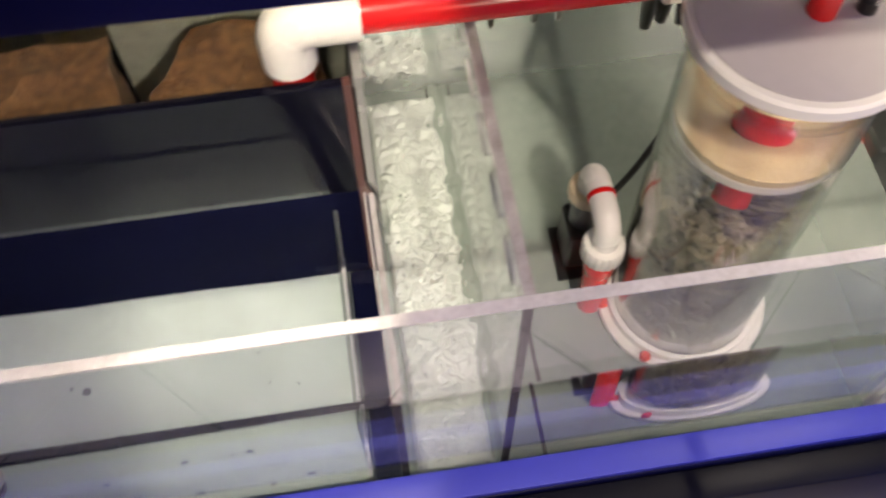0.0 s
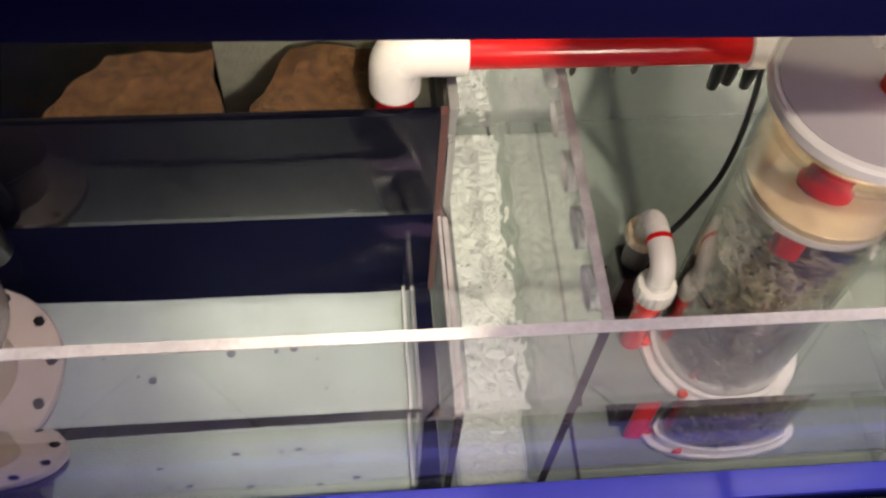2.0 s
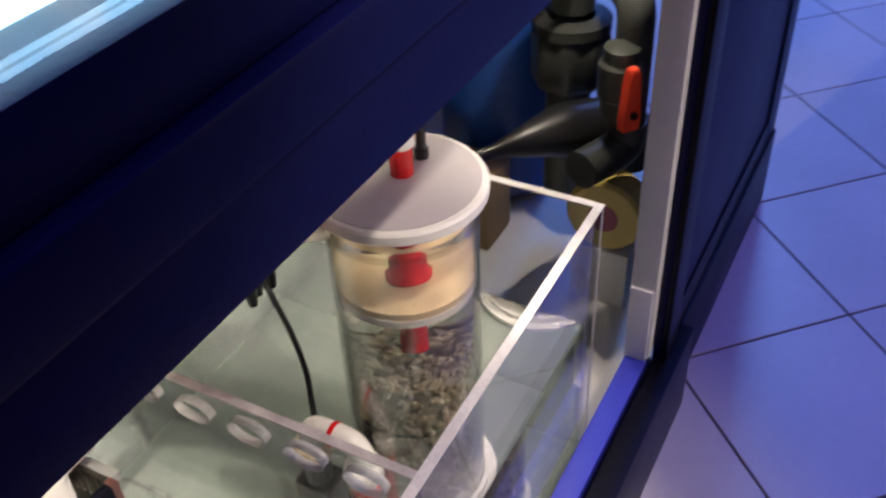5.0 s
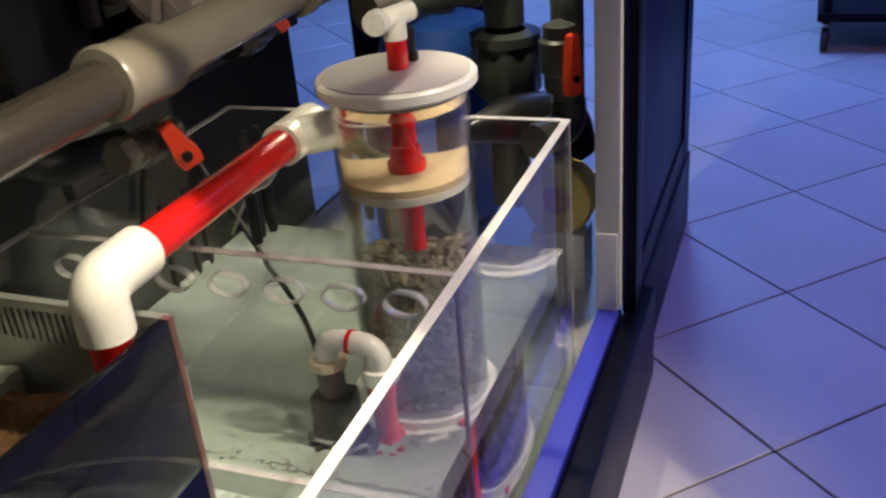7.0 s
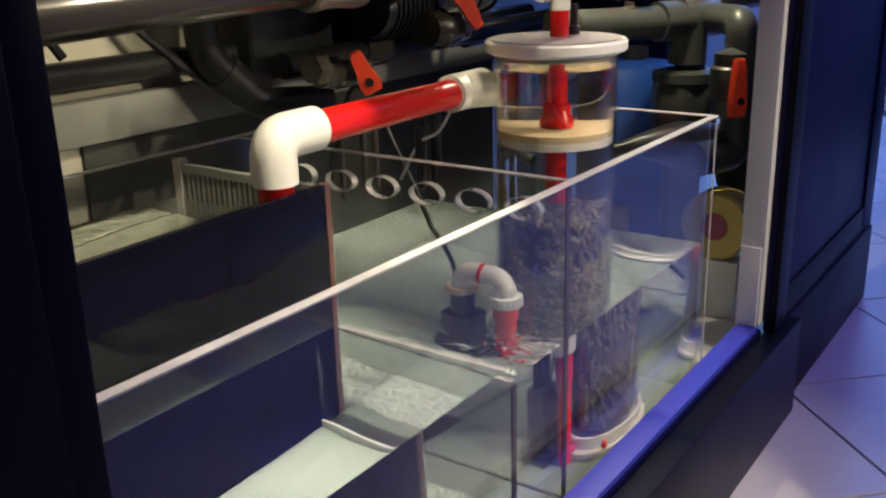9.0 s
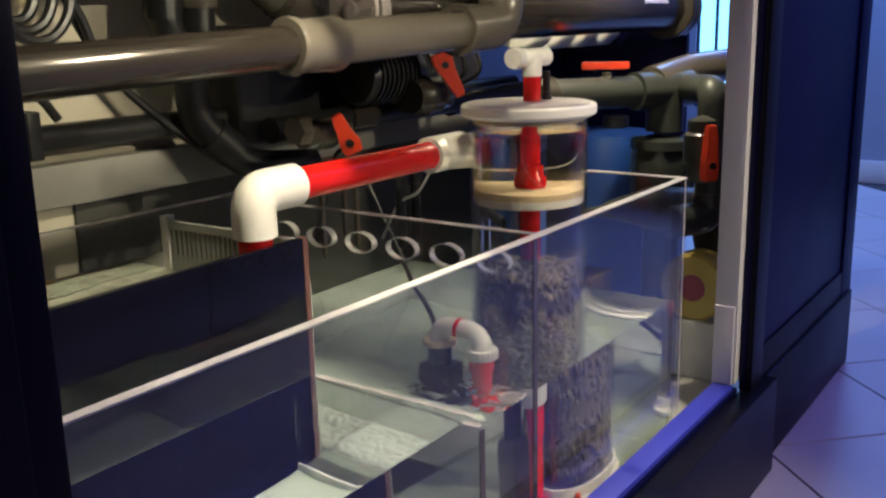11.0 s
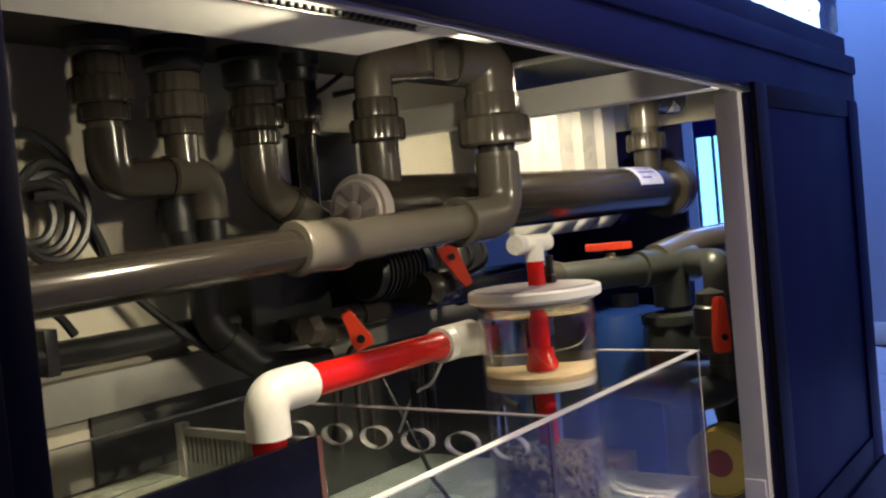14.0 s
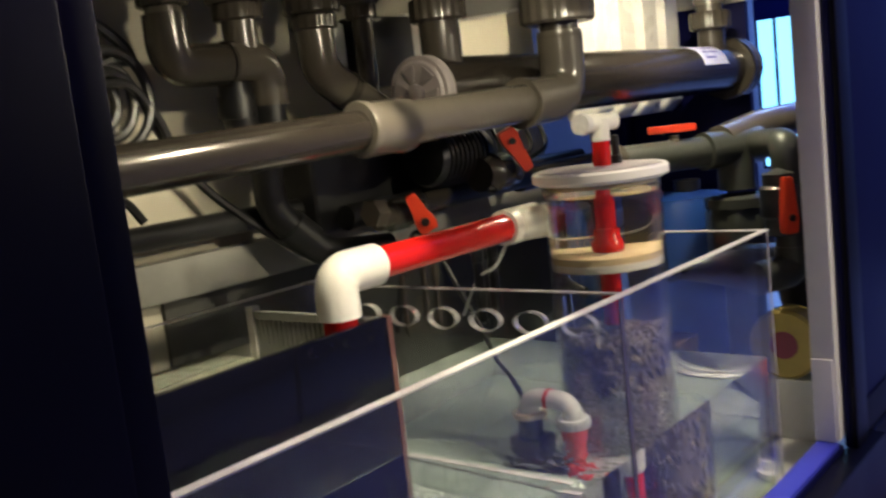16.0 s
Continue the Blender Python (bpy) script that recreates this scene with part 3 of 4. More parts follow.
def level(x, y, edge):
    z = ZW + 0.017 * max(0.0, min(1.0, (WX + 0.012 - x) / 0.014))
    churn = max(0.0, 1 - abs(x + 0.058 - 0.01 * math.sin(y * 25)) / 0.046) ** 0.6 * (1.0 if y < 0.27 else 0.75 if 0.33 < y < 0.36 or 0.39 < y < 0.47 else 0.15)
    calm = 0.0007 * noise.noise(Vector((x * 14, y * 14, 1)))
    wave = 0.0018 * noise.noise(Vector((x * 55, y * 45, 3))) + 0.0011 * noise.noise(Vector((x * 130, y * 115, 7)))
    return z if edge else z + calm + churn * wave


XS = steps((SL + T + 0.001, 40), (WX - 0.005, 6), (WX + 0.012, 48), (-0.008, 6), (0.006, 30), (SR - T - 0.001, 1))
YS = steps((T + 0.001, 110), (0.258, 14), (0.30, 90), (SB - T - 0.001, 1))
water("sump_water", XS, YS, lambda x, y: y < 0.258 or x > WX - 0.005, level, 0.0112, "clear water in the sump, churning between the partitions")
water("refuge_water", steps((SL + T + 0.001, 30), (CXX, 1)), steps((0.259, 14), (SB - T - 0.001, 1)), lambda x, y: True, lambda x, y, e: 0.392 + (0 if e else 0.0012 * noise.noise(Vector((x * 22, y * 22, 5)))), 0.0112, "clear water behind the black partition of the sump")

ico = bmesh.new()
bmesh.ops.create_icosphere(ico, subdivisions=1, radius=1)
iv, jf = [v.co.copy() for v in ico.verts], [[v.index for v in f.verts] for f in ico.faces]
ico.free()
# white relief imitating caustics, in the channel between the weir and the holed partition
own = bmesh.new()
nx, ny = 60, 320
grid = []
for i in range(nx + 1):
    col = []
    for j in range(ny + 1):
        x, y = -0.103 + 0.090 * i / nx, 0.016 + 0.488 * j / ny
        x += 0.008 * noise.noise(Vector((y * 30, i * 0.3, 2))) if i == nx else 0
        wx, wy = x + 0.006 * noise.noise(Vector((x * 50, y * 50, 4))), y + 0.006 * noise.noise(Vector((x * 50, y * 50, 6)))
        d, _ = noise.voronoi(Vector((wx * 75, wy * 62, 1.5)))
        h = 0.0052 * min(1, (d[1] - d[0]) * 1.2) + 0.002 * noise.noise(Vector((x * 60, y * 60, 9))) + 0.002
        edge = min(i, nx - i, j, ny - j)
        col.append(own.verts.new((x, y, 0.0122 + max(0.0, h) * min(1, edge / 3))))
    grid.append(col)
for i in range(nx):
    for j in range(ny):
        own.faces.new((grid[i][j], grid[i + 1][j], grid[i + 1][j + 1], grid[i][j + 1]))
tagged(link("caustic_relief", own, mat("white_caustic_relief", (0.56, 0.61, 0.55), 0.5, vary=0.12, scale=30)), "white relief imitating caustic light on the sump floor between partitions", "rubble", "", "stuff")
# a few bubbles where the water drops over the weir
random.seed(11)
verts, faces = [], []
for i in range(70):
    y = random.uniform(0.012, 0.25)
    x = WX + 0.018 + abs(random.gauss(0, 0.012))
    if x > -0.012:
        continue
    r = 0.0005 + 0.0018 * random.random() ** 3
    base = len(verts)
    verts += [(x + r * v.x, y + r * v.y, ZW + r * (v.z * 0.8 + 0.2)) for v in iv]
    faces += [[base + k for k in f] for f in jf]
me = bpy.data.meshes.new("bubbles")
me.from_pydata(verts, [], faces)
me.polygons.foreach_set("use_smooth", [True] * len(me.polygons))
me.materials.append(FOAM)
tagged(new("bubbles", me), "small clear bubbles on the sump water", "bubbles", "", "stuff")


# ------------------------------------------------------------------ things in the sump
def lumpy(where, size, seed, amount=0.25, sub=3, flat=0.0):
    own = bmesh.new()
    bmesh.ops.create_icosphere(own, subdivisions=sub, radius=1)
    for v in own.verts:
        p = v.co.copy()
        k = 1 + amount * noise.noise(p * 1.6 + Vector((seed, 0, 0))) + amount * 0.4 * noise.noise(p * 5 + Vector((0, seed, 0)))
        q = Vector((max(-0.8, min(0.8, p.x)), max(-0.8, min(0.8, p.y)), max(-0.7, min(0.7, p.z)))) * 1.2 * k
        v.co = Vector(where) + Vector((q.x * size[0], q.y * size[1], q.z * size[2]))
    return own


def block(where, size, lean, seed, label):
    own = bmesh.new()
    bmesh.ops.create_cube(own, size=2)
    bmesh.ops.subdivide_edges(own, edges=own.edges[:], cuts=14, use_grid_fill=True)
    for v in own.verts:
        p = v.co.copy()
        p.x += lean * p.y if p.x < 0 else -0.25 * lean * p.y
        n3 = Vector((noise.noise(p * 2.5 + Vector((seed, 0, 0))), noise.noise(p * 2.5 + Vector((0, seed, 0))), noise.noise(p * 2.5 + Vector((0, 0, seed)))))
        p += n3 * 0.07 + Vector((0, 0, 0.05 * noise.noise(p * 9)))
        v.co = Vector((p.x * size[0], p.y * size[1], p.z * size[2]))
    ob = link("filter_block", own, ROCK)
    ob.location = where
    return tagged(ob, label, "filter block", "blocks in the sump")


block((-0.458, 0.365, 0.160), (0.092, 0.080, 0.150), 0.55, 3, "tan porous filter block standing in the water")
block((-0.237, 0.365, 0.162), (0.088, 0.080, 0.150), 0.45, 9, "tan granular filter block behind the black partition")
own = bmesh.new()
bmesh.ops.create_grid(own, x_segments=60, y_segments=16, size=1)
for v in own.verts:
    x, y = -0.25 + v.co.x * 0.13, 0.495 + v.co.y * 0.027
    v.co = Vector((x, y, 0.31 + 0.02 * noise.noise(Vector((x * 9, y * 9, 0))) + 0.008 * noise.noise(Vector((x * 70, y * 70, 0)))))
ex = bmesh.ops.extrude_face_region(own, geom=own.faces[:])
for v in ex["geom"]:
    if isinstance(v, bmesh.types.BMVert):
        v.co.z = 0.0165
tagged(link("coral_sand", own, SAND), "heap of white coral rubble under water in the sump", "sand", "", "stuff")

# calcium reactor: clear tube, white lid, red stem, grey media
RX, RY = 0.2405, 0.157
rea = thing("media_reactor", "clear acrylic media reactor with white lid and red stem", "reactor", at=(RX, RY, 0.0315))
part("base_flange", lathe([(0.0, -0.0195), (0.099, -0.0195), (0.101, -0.0165), (0.101, -0.0085), (0.099, -0.0065), (0.0, -0.0065)], seg=64), WHITE_PVC, rea, "white round foot plate")
part("foot_ring", lathe([(0.0845, -0.006), (0.0905, -0.006), (0.0905, 0.0105), (0.0845, 0.0105)], seg=64, closed=True), WHITE_PVC, rea)
for a in (3.1, 4.0):
    part("foot_bolt", lathe([(0.007, -0.006), (0.007, 0.000), (0.005, 0.003), (0.0, 0.003)], (0.0955 * math.cos(a), 0.0955 * math.sin(a), 0), seg=8), RED_HANDLE, rea, "small red knob")
tube = part("tube", lathe([(0.0795, -0.006), (0.0835, -0.006), (0.0835, 0.525), (0.0795, 0.525)], seg=72, closed=True), TUBE_ACRYLIC, rea, "clear acrylic tube")
tube.visible_shadow = False
part("top_ring", lathe([(0.0797, 0.496), (0.0845, 0.496), (0.0850, 0.499), (0.0850, 0.5015), (0.0797, 0.5015)], seg=72, closed=True), TUBE_ACRYLIC, tube).visible_shadow = False
lid = part("lid", lathe([(0.0, 0.5255), (0.0875, 0.5255), (0.0885, 0.5275), (0.0930, 0.5280), (0.0955, 0.5305), (0.0955, 0.5405), (0.0930, 0.5435), (0.075, 0.5435), (0.0, 0.5435)], seg=72), WHITE_PVC, rea, "white plastic lid")
# greyer disc carries the shade on the white lid's top
part("lid_shade", lathe([(0.0, 0.544), (0.0875, 0.544), (0.088, 0.545), (0.0, 0.5455)], seg=64), mat("lid_shade_grey", (0.46, 0.43, 0.43), 0.4, vary=0.06, scale=6), lid)
# cream ring stands in for the lid's underside mirrored in the tube
part("lid_reflection", lathe([(0.0740, 0.5190), (0.0790, 0.5190), (0.0790, 0.5250), (0.0740, 0.5250)], seg=64, closed=True), mat("cream_lid_reflection", (0.50, 0.43, 0.31), 0.5, vary=0.1), rea, "cream ring imitating the lid's reflection in the tube")
for z0, z1 in ((0.2270, 0.4065), (0.4235, 0.5080)):
    part("tube_water", lathe([(0.0, z0), (0.0792, z0), (0.0792, z1), (0.0, z1)], seg=72), TUBE_WATER, rea, "clear water filling the tube").visible_shadow = False
part("divider_plate", lathe([(0.013, 0.405), (0.0785, 0.405), (0.079, 0.407), (0.079, 0.415), (0.013, 0.415)], seg=64, closed=True), WHITE_PVC, rea, "white divider disc")
part("filter_pad", lathe([(0.0132, 0.4152), (0.0785, 0.4152), (0.0788, 0.425), (0.064, 0.428), (0.0132, 0.426)], seg=64, closed=True), CREAM, rea, "cream filter pad with settled sand")
part("stem", sweep([(0.010, 0, 0.544), (0.010, 0, 0.583)], 0.0125, 24), RED_PVC, rea, "red stem pipe")
part("stem", sweep([(0.004, 0, 0.5255), (0.004, 0, 0.322)], 0.0106, 24), RED_PVC, rea, "red stem pipe")
part("stem_collar", lathe([(0.0107, 0.4265), (0.0160, 0.4265), (0.0172, 0.430), (0.0172, 0.440), (0.0140, 0.445), (0.0140, 0.458), (0.0107, 0.460)], (0.004, 0, 0), seg=24, closed=True), RED_PVC, rea, "red collar on the stem")
part("stem_tee", sweep([(0.010, 0, 0.580), (0.010, 0, 0.612)], 0.0140, 24), WHITE_PVC, rea, "white tee on the stem")
part("stem_tee", sweep([(-0.020, 0.008, 0.606), (0.038, -0.008, 0.606)], 0.0125, 24), WHITE_PVC, rea)
part("tee_cap", lathe([(0.0, -0.006), (0.014, -0.006), (0.0150, 0.0), (0.0150, 0.008), (0.0, 0.008)], (-0.022, 0.0085, 0.606), "x", 20), EDGE_ACRYLIC, rea)
part("hose_nipple", lathe([(0.008, 0.544), (0.008, 0.556), (0.0055, 0.557), (0.0055, 0.585), (0.0, 0.586)], (0.045, -0.004, 0), seg=14), BLACK_PLASTIC, rea, "black hose fitting")
# media: crushed coral pieces, packed against the tube
random.seed(21)
core = bmesh.new()
lathe([(0.0, 0.014), (0.072, 0.014), (0.072, 0.300), (0.0, 0.300)], seg=40, bm=core)
part("media_core", core, MEDIA, rea)
verts, faces = [], []
for i in range(1230):
    if i < 940:
        a, z, rad = random.uniform(0, 6.283), random.uniform(0.016, 0.305), random.uniform(0.0690, 0.0735)
    else:
        a, z, rad = random.uniform(0, 6.283), random.uniform(0.298, 0.308), 0.072 * math.sqrt(random.random())
    s = random.uniform(0.0046, 0.0092)
    c = Vector((rad * math.cos(a), rad * math.sin(a), z))
    turn = Euler((random.uniform(0, 6), random.uniform(0, 6), random.uniform(0, 6))).to_matrix()
    base = len(verts)
    for v in iv:
        k = 1 + 0.3 * noise.noise(v * 2 + Vector((i, 0, 0)))
        q = c + turn @ Vector((v.x * s * 1.5 * k, v.y * s * k, v.z * s * 0.7 * k))
        d = math.hypot(q.x, q.y)
        if d > 0.0790:
            q.x, q.y = q.x * 0.0790 / d, q.y * 0.0790 / d
        verts.append(q)
    faces += [[base + k for k in f] for f in jf]
me = bpy.data.meshes.new("media_piece")
me.from_pydata(verts, [], faces)
me.materials.append(MEDIA)
ob = new("media_pieces", me)
ob.parent = rea
tagged(ob, "dark grey crushed coral pieces", "", "", "stuff")

# return pump with a white pipe bend
PX, PY = 0.143, 0.202
pump = thing("return_pump", "black return pump with a white pipe bend, in the sump water", "pump", at=(PX, PY, 0.042))
part("pump_body", box((-0.034, 0.012, -0.025), (0.012, 0.066, 0.080), 0.010, seg=3), BLACK_PLASTIC, pump, "black pump body")
part("pump_foot", box((-0.042, 0.0, -0.0300), (0.022, 0.075, -0.0255)), BLACK_PLASTIC, pump)
part("red_union", lathe([(0.0, 0.0), (0.0165, 0.0), (0.018, 0.004), (0.018, 0.042), (0.0165, 0.046), (0.0, 0.046)], (-0.012, -0.032, 0.088), seg=24), RED_PVC, pump, "red union nut")
part("front_riser", sweep([(-0.012, -0.032, -0.0300), (-0.012, -0.032, 0.09)], 0.015, 20), RED_PVC, pump)
part("union", ribbed_nut(0.0235, 0.036, (-0.012, -0.032, 0.136), 20, 0.0009), WHITE_PVC, pump, "white union nut")
part("union", ribbed_nut(0.0235, 0.024, (-0.012, 0.040, 0.154), 20, 0.0009), mat("yellowed_pvc", (0.60, 0.48, 0.32), 0.4, vary=0.15, scale=20), pump, "yellowed union nut")
part("back_riser", sweep([(-0.012, 0.040, 0.078), (-0.012, 0.040, 0.155)], 0.0175, 20), BLACK_PLASTIC, pump)
part("pipe_bend", sweep([(-0.012, -0.032, 0.17), (-0.012, -0.032, 0.222), (-0.012, 0.040, 0.222), (-0.012, 0.040, 0.178)], 0.0148, 24, 0.032, 10), WHITE_PVC, pump, "white pipe bend")
part("red_ring", lathe([(0.0150, -0.003), (0.0160, -0.003), (0.0160, 0.003), (0.0150, 0.003)], (-0.012, 0.004, 0.222), "y", 24, closed=True), RED_PVC, pump, "red ring")
cable("pump_cable", [(PX + 0.02, PY + 0.07, 0.10), (0.185, 0.285, 0.10), (0.225, 0.315, 0.12), (0.270, 0.360, 0.17), (0.300, 0.420, 0.27), (0.300, 0.480, 0.38), (0.285, 0.512, 0.455), (0.285, 0.56, 0.47), (0.29, 0.62, 0.30)], 0.0042, "black pump cable running out of the sump")

# protein skimmer at the other end
KX, KY = -0.675, 0.130
skim = thing("protein_skimmer", "cream protein skimmer with a bolted flange, standing in the sump", "skimmer", at=(KX, KY, 0.0148))
part("base_box", box((-0.08, -0.09, 0.0), (0.08, 0.09, 0.05), 0.006), mat("purple_grey_pvc", (0.16, 0.13, 0.17), 0.4, vary=0.1), skim)
part("flange", lathe([(0.066, 0.075), (0.115, 0.075), (0.117, 0.078), (0.117, 0.088), (0.115, 0.091), (0.066, 0.091)], seg=64, closed=True), mat("cream_white_pvc", (0.66, 0.58, 0.50), 0.4, vary=0.06, scale=9), skim, "cream bolted flange")
part("flange", lathe([(0.060, 0.0505), (0.108, 0.0505), (0.110, 0.053), (0.110, 0.060), (0.060, 0.060)], seg=64, closed=True), bpy.data.materials["purple_grey_pvc"], skim)
for i in range(12):
    a = i * math.pi / 6 + 0.13
    part("bolt", lathe([(0.0065, 0.091), (0.0065, 0.0955), (0.0, 0.0965)], (0.104 * math.cos(a), 0.104 * math.sin(a), 0), seg=6), BLACK_PLASTIC, skim)
part("neck", lathe([(0.0655, 0.061), (0.0655, 0.155), (0.078, 0.20), (0.0855, 0.23)], seg=48), bpy.data.materials["yellowed_pvc"], skim, "yellowed neck")
part("body", lathe([(0.0857, 0.2302), (0.093, 0.25), (0.094, 0.38), (0.090, 0.395), (0.0, 0.397)], seg=48), mat("smoky_cream_plastic", (0.34, 0.28, 0.23), 0.25, vary=0.25, scale=14), skim, "smoky cream skimmer body")
part("outlet", sweep([(0.03, 0.07, 0.33), (0.055, 0.105, 0.33), (0.055, 0.105, 0.22)], 0.020, 20, 0.02), BLACK_PLASTIC, skim, "black outlet pipe")

# white drain line into the refuge chamber
drain = thing("drain_pipe", "red drain pipe with white elbow and tee over the sump", "pipe", at=(-0.172, 0.286, 0.40))
DO = Vector((-0.172, 0.286, 0.40))


def dpart(name, bm, material, label=""):
    bmesh.ops.translate(bm, verts=bm.verts, vec=-DO)
    return part(name, bm, material, drain, label)


PYY, PZ, PR = 0.286, 0.501, 0.0205
dpart("drop_pipe", sweep([(-0.172, PYY, 0.20), (-0.172, PYY, 0.460)], PR, 28), RED_PVC, "red drop pipe")
bm = sweep([(-0.172, PYY, 0.450), (-0.172, PYY, PZ), (-0.103, PYY, PZ)], 0.0262, 32, 0.040, 12)
dpart("elbow", bm, WHITE_PVC, "white elbow fitting")
dpart("pipe", sweep([(-0.110, PYY, PZ), (0.19, PYY, PZ)], PR, 28), RED_PVC, "red pipe")
bm = sweep([(0.176, PYY, PZ), (0.205, PYY, PZ), (0.26, PYY, PZ)], 0.0262, 32)
sweep([(0.205, PYY, PZ), (0.235, PYY - 0.052, PZ + 0.004)], 0.0245, 28, bm=bm)
dpart("tee", bm, WHITE_PVC, "white tee fitting")
dpart("tee_ring", sweep([(0.2352, PYY - 0.0525, PZ + 0.004), (0.238, PYY - 0.057, PZ + 0.004)], 0.0215, 24), RED_PVC)


# ------------------------------------------------------------------ plumbing above the sump
def line(name, label, at, group="grey pipework"):
    return thing(name, label, "pipe", group, "", at)


def lpart(owner, name, bm, material, label=""):
    bmesh.ops.translate(bm, verts=bm.verts, vec=-Vector(owner.location))
    return part(name, bm, material, owner, label)


# main return line with its riser
MY, MR = 0.275, 0.0250
main = line("return_line", "thick grey plastic return pipe with couplings and a riser", (-0.4, MY, 0.65))


def mz(x):
    return 0.668 + 0.034 * x


lpart(main, "pipe", sweep([(-1.3, MY, mz(-1.3)), (-0.10, MY, mz(-0.10))], MR, 36), STEEL, "shiny grey pipe")
lpart(main, "coupling", lathe([(0.0252, 0), (0.0325, 0.001), (0.0345, 0.004), (0.0345, 0.010), (0.0328, 0.012), (0.0328, 0.060), (0.0342, 0.064), (0.0342, 0.083), (0.0252, 0.085)], (-0.115, MY, mz(-0.07)), "x", 40), LIGHT_PVC, "pale grey coupling")
lpart(main, "pipe", sweep([(-0.032, MY, mz(-0.03)), (0.27, MY, mz(0.27))], 0.0280, 36), LIGHT_PVC, "pale grey pipe")
lpart(main, "elbow", sweep([(0.24, MY, mz(0.24)), (0.362, MY, mz(0.362)), (0.362, MY, 0.775)], 0.0355, 36, 0.062, 14), LIGHT_PVC, "pale grey elbow")
lpart(main, "elbow_rim", lathe([(0.0356, 0), (0.0378, 0.001), (0.0378, 0.012), (0.0356, 0.013)], (0.236, MY, mz(0.236)), "x", 36, closed=True), LIGHT_PVC)
lpart(main, "elbow_rim", lathe([(0.0255, 0.0), (0.0345, 0.0), (0.0360, 0.003), (0.0345, 0.013), (0.0255, 0.013)], (0.362, MY, 0.768), "z", 36, closed=True), LIGHT_PVC)
lpart(main, "riser", sweep([(0.362, MY, 0.76), (0.362, MY, 0.80)], 0.0305, 32), DARK_PVC)
lpart(main, "union_nut", ribbed_nut(0.0560, 0.044, (0.362, MY, 0.792), 18), LIGHT_PVC, "pale ribbed union nut")
lpart(main, "union_collar", ribbed_nut(0.0425, 0.038, (0.362, MY, 0.8365), 18, 0.0015), LIGHT_PVC)
lpart(main, "top_elbow", sweep([(0.362, MY, 0.866), (0.362, MY, 0.930), (0.300, 0.304, 0.930)], 0.0400, 36, 0.05, 12), LIGHT_PVC, "pale grey elbow")
lpart(main, "square_clip", box((0.222, 0.292, 0.905), (0.256, 0.352, 0.972), 0.004), LIGHT_PVC, "square pale pipe clip")
lpart(main, "square_clip", box((0.232, 0.270, 0.892), (0.268, 0.291, 0.935), 0.003), LIGHT_PVC)
lpart(main, "cross_pipe", sweep([(0.31, 0.30, 0.932), (0.172, 0.360, 0.925), (0.172, 0.360, 0.868)], 0.0285, 32, 0.045, 12), GREY_PVC, "grey elbow pipe")
lpart(main, "union_nut", ribbed_nut(0.0395, 0.034, (0.172, 0.360, 0.806), 18), DARK_PVC, "dark ribbed union nut")
lpart(main, "union_collar", ribbed_nut(0.0325, 0.030, (0.172, 0.360, 0.8405), 16, 0.0015), DARK_PVC)
lpart(main, "drop", sweep([(0.172, 0.360, 0.740), (0.172, 0.360, 0.806)], 0.0300, 32), DARK_PVC)

# steriliser tube
UX, UY, UZ, UR = 0.112, 0.362, 0.706, 0.0505
uv = line("uv_steriliser", "large grey steriliser tube with a ribbed end cap and label", (0.6, UY, UZ), "")
lpart(uv, "tube", sweep([(UX + 0.012, UY, UZ), (1.24, UY, UZ)], UR, 48), STEEL, "glossy grey tube")
cap = lpart(uv, "end_cap", lathe([(0.0, -0.004), (0.043, -0.004), (0.0455, -0.002), (0.0465, 0.0), (0.0525, 0.0), (0.0535, 0.002), (0.0535, 0.018), (0.0505, 0.020)], (UX, UY, UZ), "x", 48), DISC, "pale lilac end cap")
for i in range(6):
    a = i * math.pi / 3 + 0.2
    own = bmesh.new()
    vs = []
    for r, w in ((0.017, 0.16), (0.040, 0.30)):
        for s in (-1, 1):
            for h in (-0.0065, -0.0035):
                vs.append(own.verts.new((UX + h, UY + r * math.cos(a + s * w), UZ + r * math.sin(a + s * w))))
    bmesh.ops.convex_hull(own, input=own.verts)
    lpart(uv, "cap_rib", own, DISC_DARK)
lpart(uv, "cap_hub", lathe([(0.0, -0.012), (0.009, -0.012), (0.013, -0.010), (0.014, -0.0045), (0.0, -0.0045)], (UX, UY, UZ), "x", 24), DISC_DARK)
lpart(uv, "end_flange", lathe([(UR, 0), (0.068, 0.002), (0.071, 0.006), (0.071, 0.022), (0.062, 0.024), (0.062, 0.032), (0.071, 0.034), (0.071, 0.052), (0.055, 0.056), (0.0, 0.058)], (1.225, UY, UZ), "x", 48), DARK_PVC, "dark stacked end flange")
own = bmesh.new()
arc = [radians(62 + 9 * k) for k in range(13)]
rows = [[own.verts.new((x, UY + (UR + d) * math.cos(a), UZ + (UR + d) * math.sin(a))) for a in arc] for x, d in ((1.0, 0.0004), (1.0, 0.0012), (1.125, 0.0012), (1.125, 0.0004))]
for p, q in zip(rows, rows[1:]):
    for k in range(12):
        own.faces.new((p[k], p[k + 1], q[k + 1], q[k]))
sticker = lpart(uv, "label", own, LABEL_BLUE, "blue and white label")
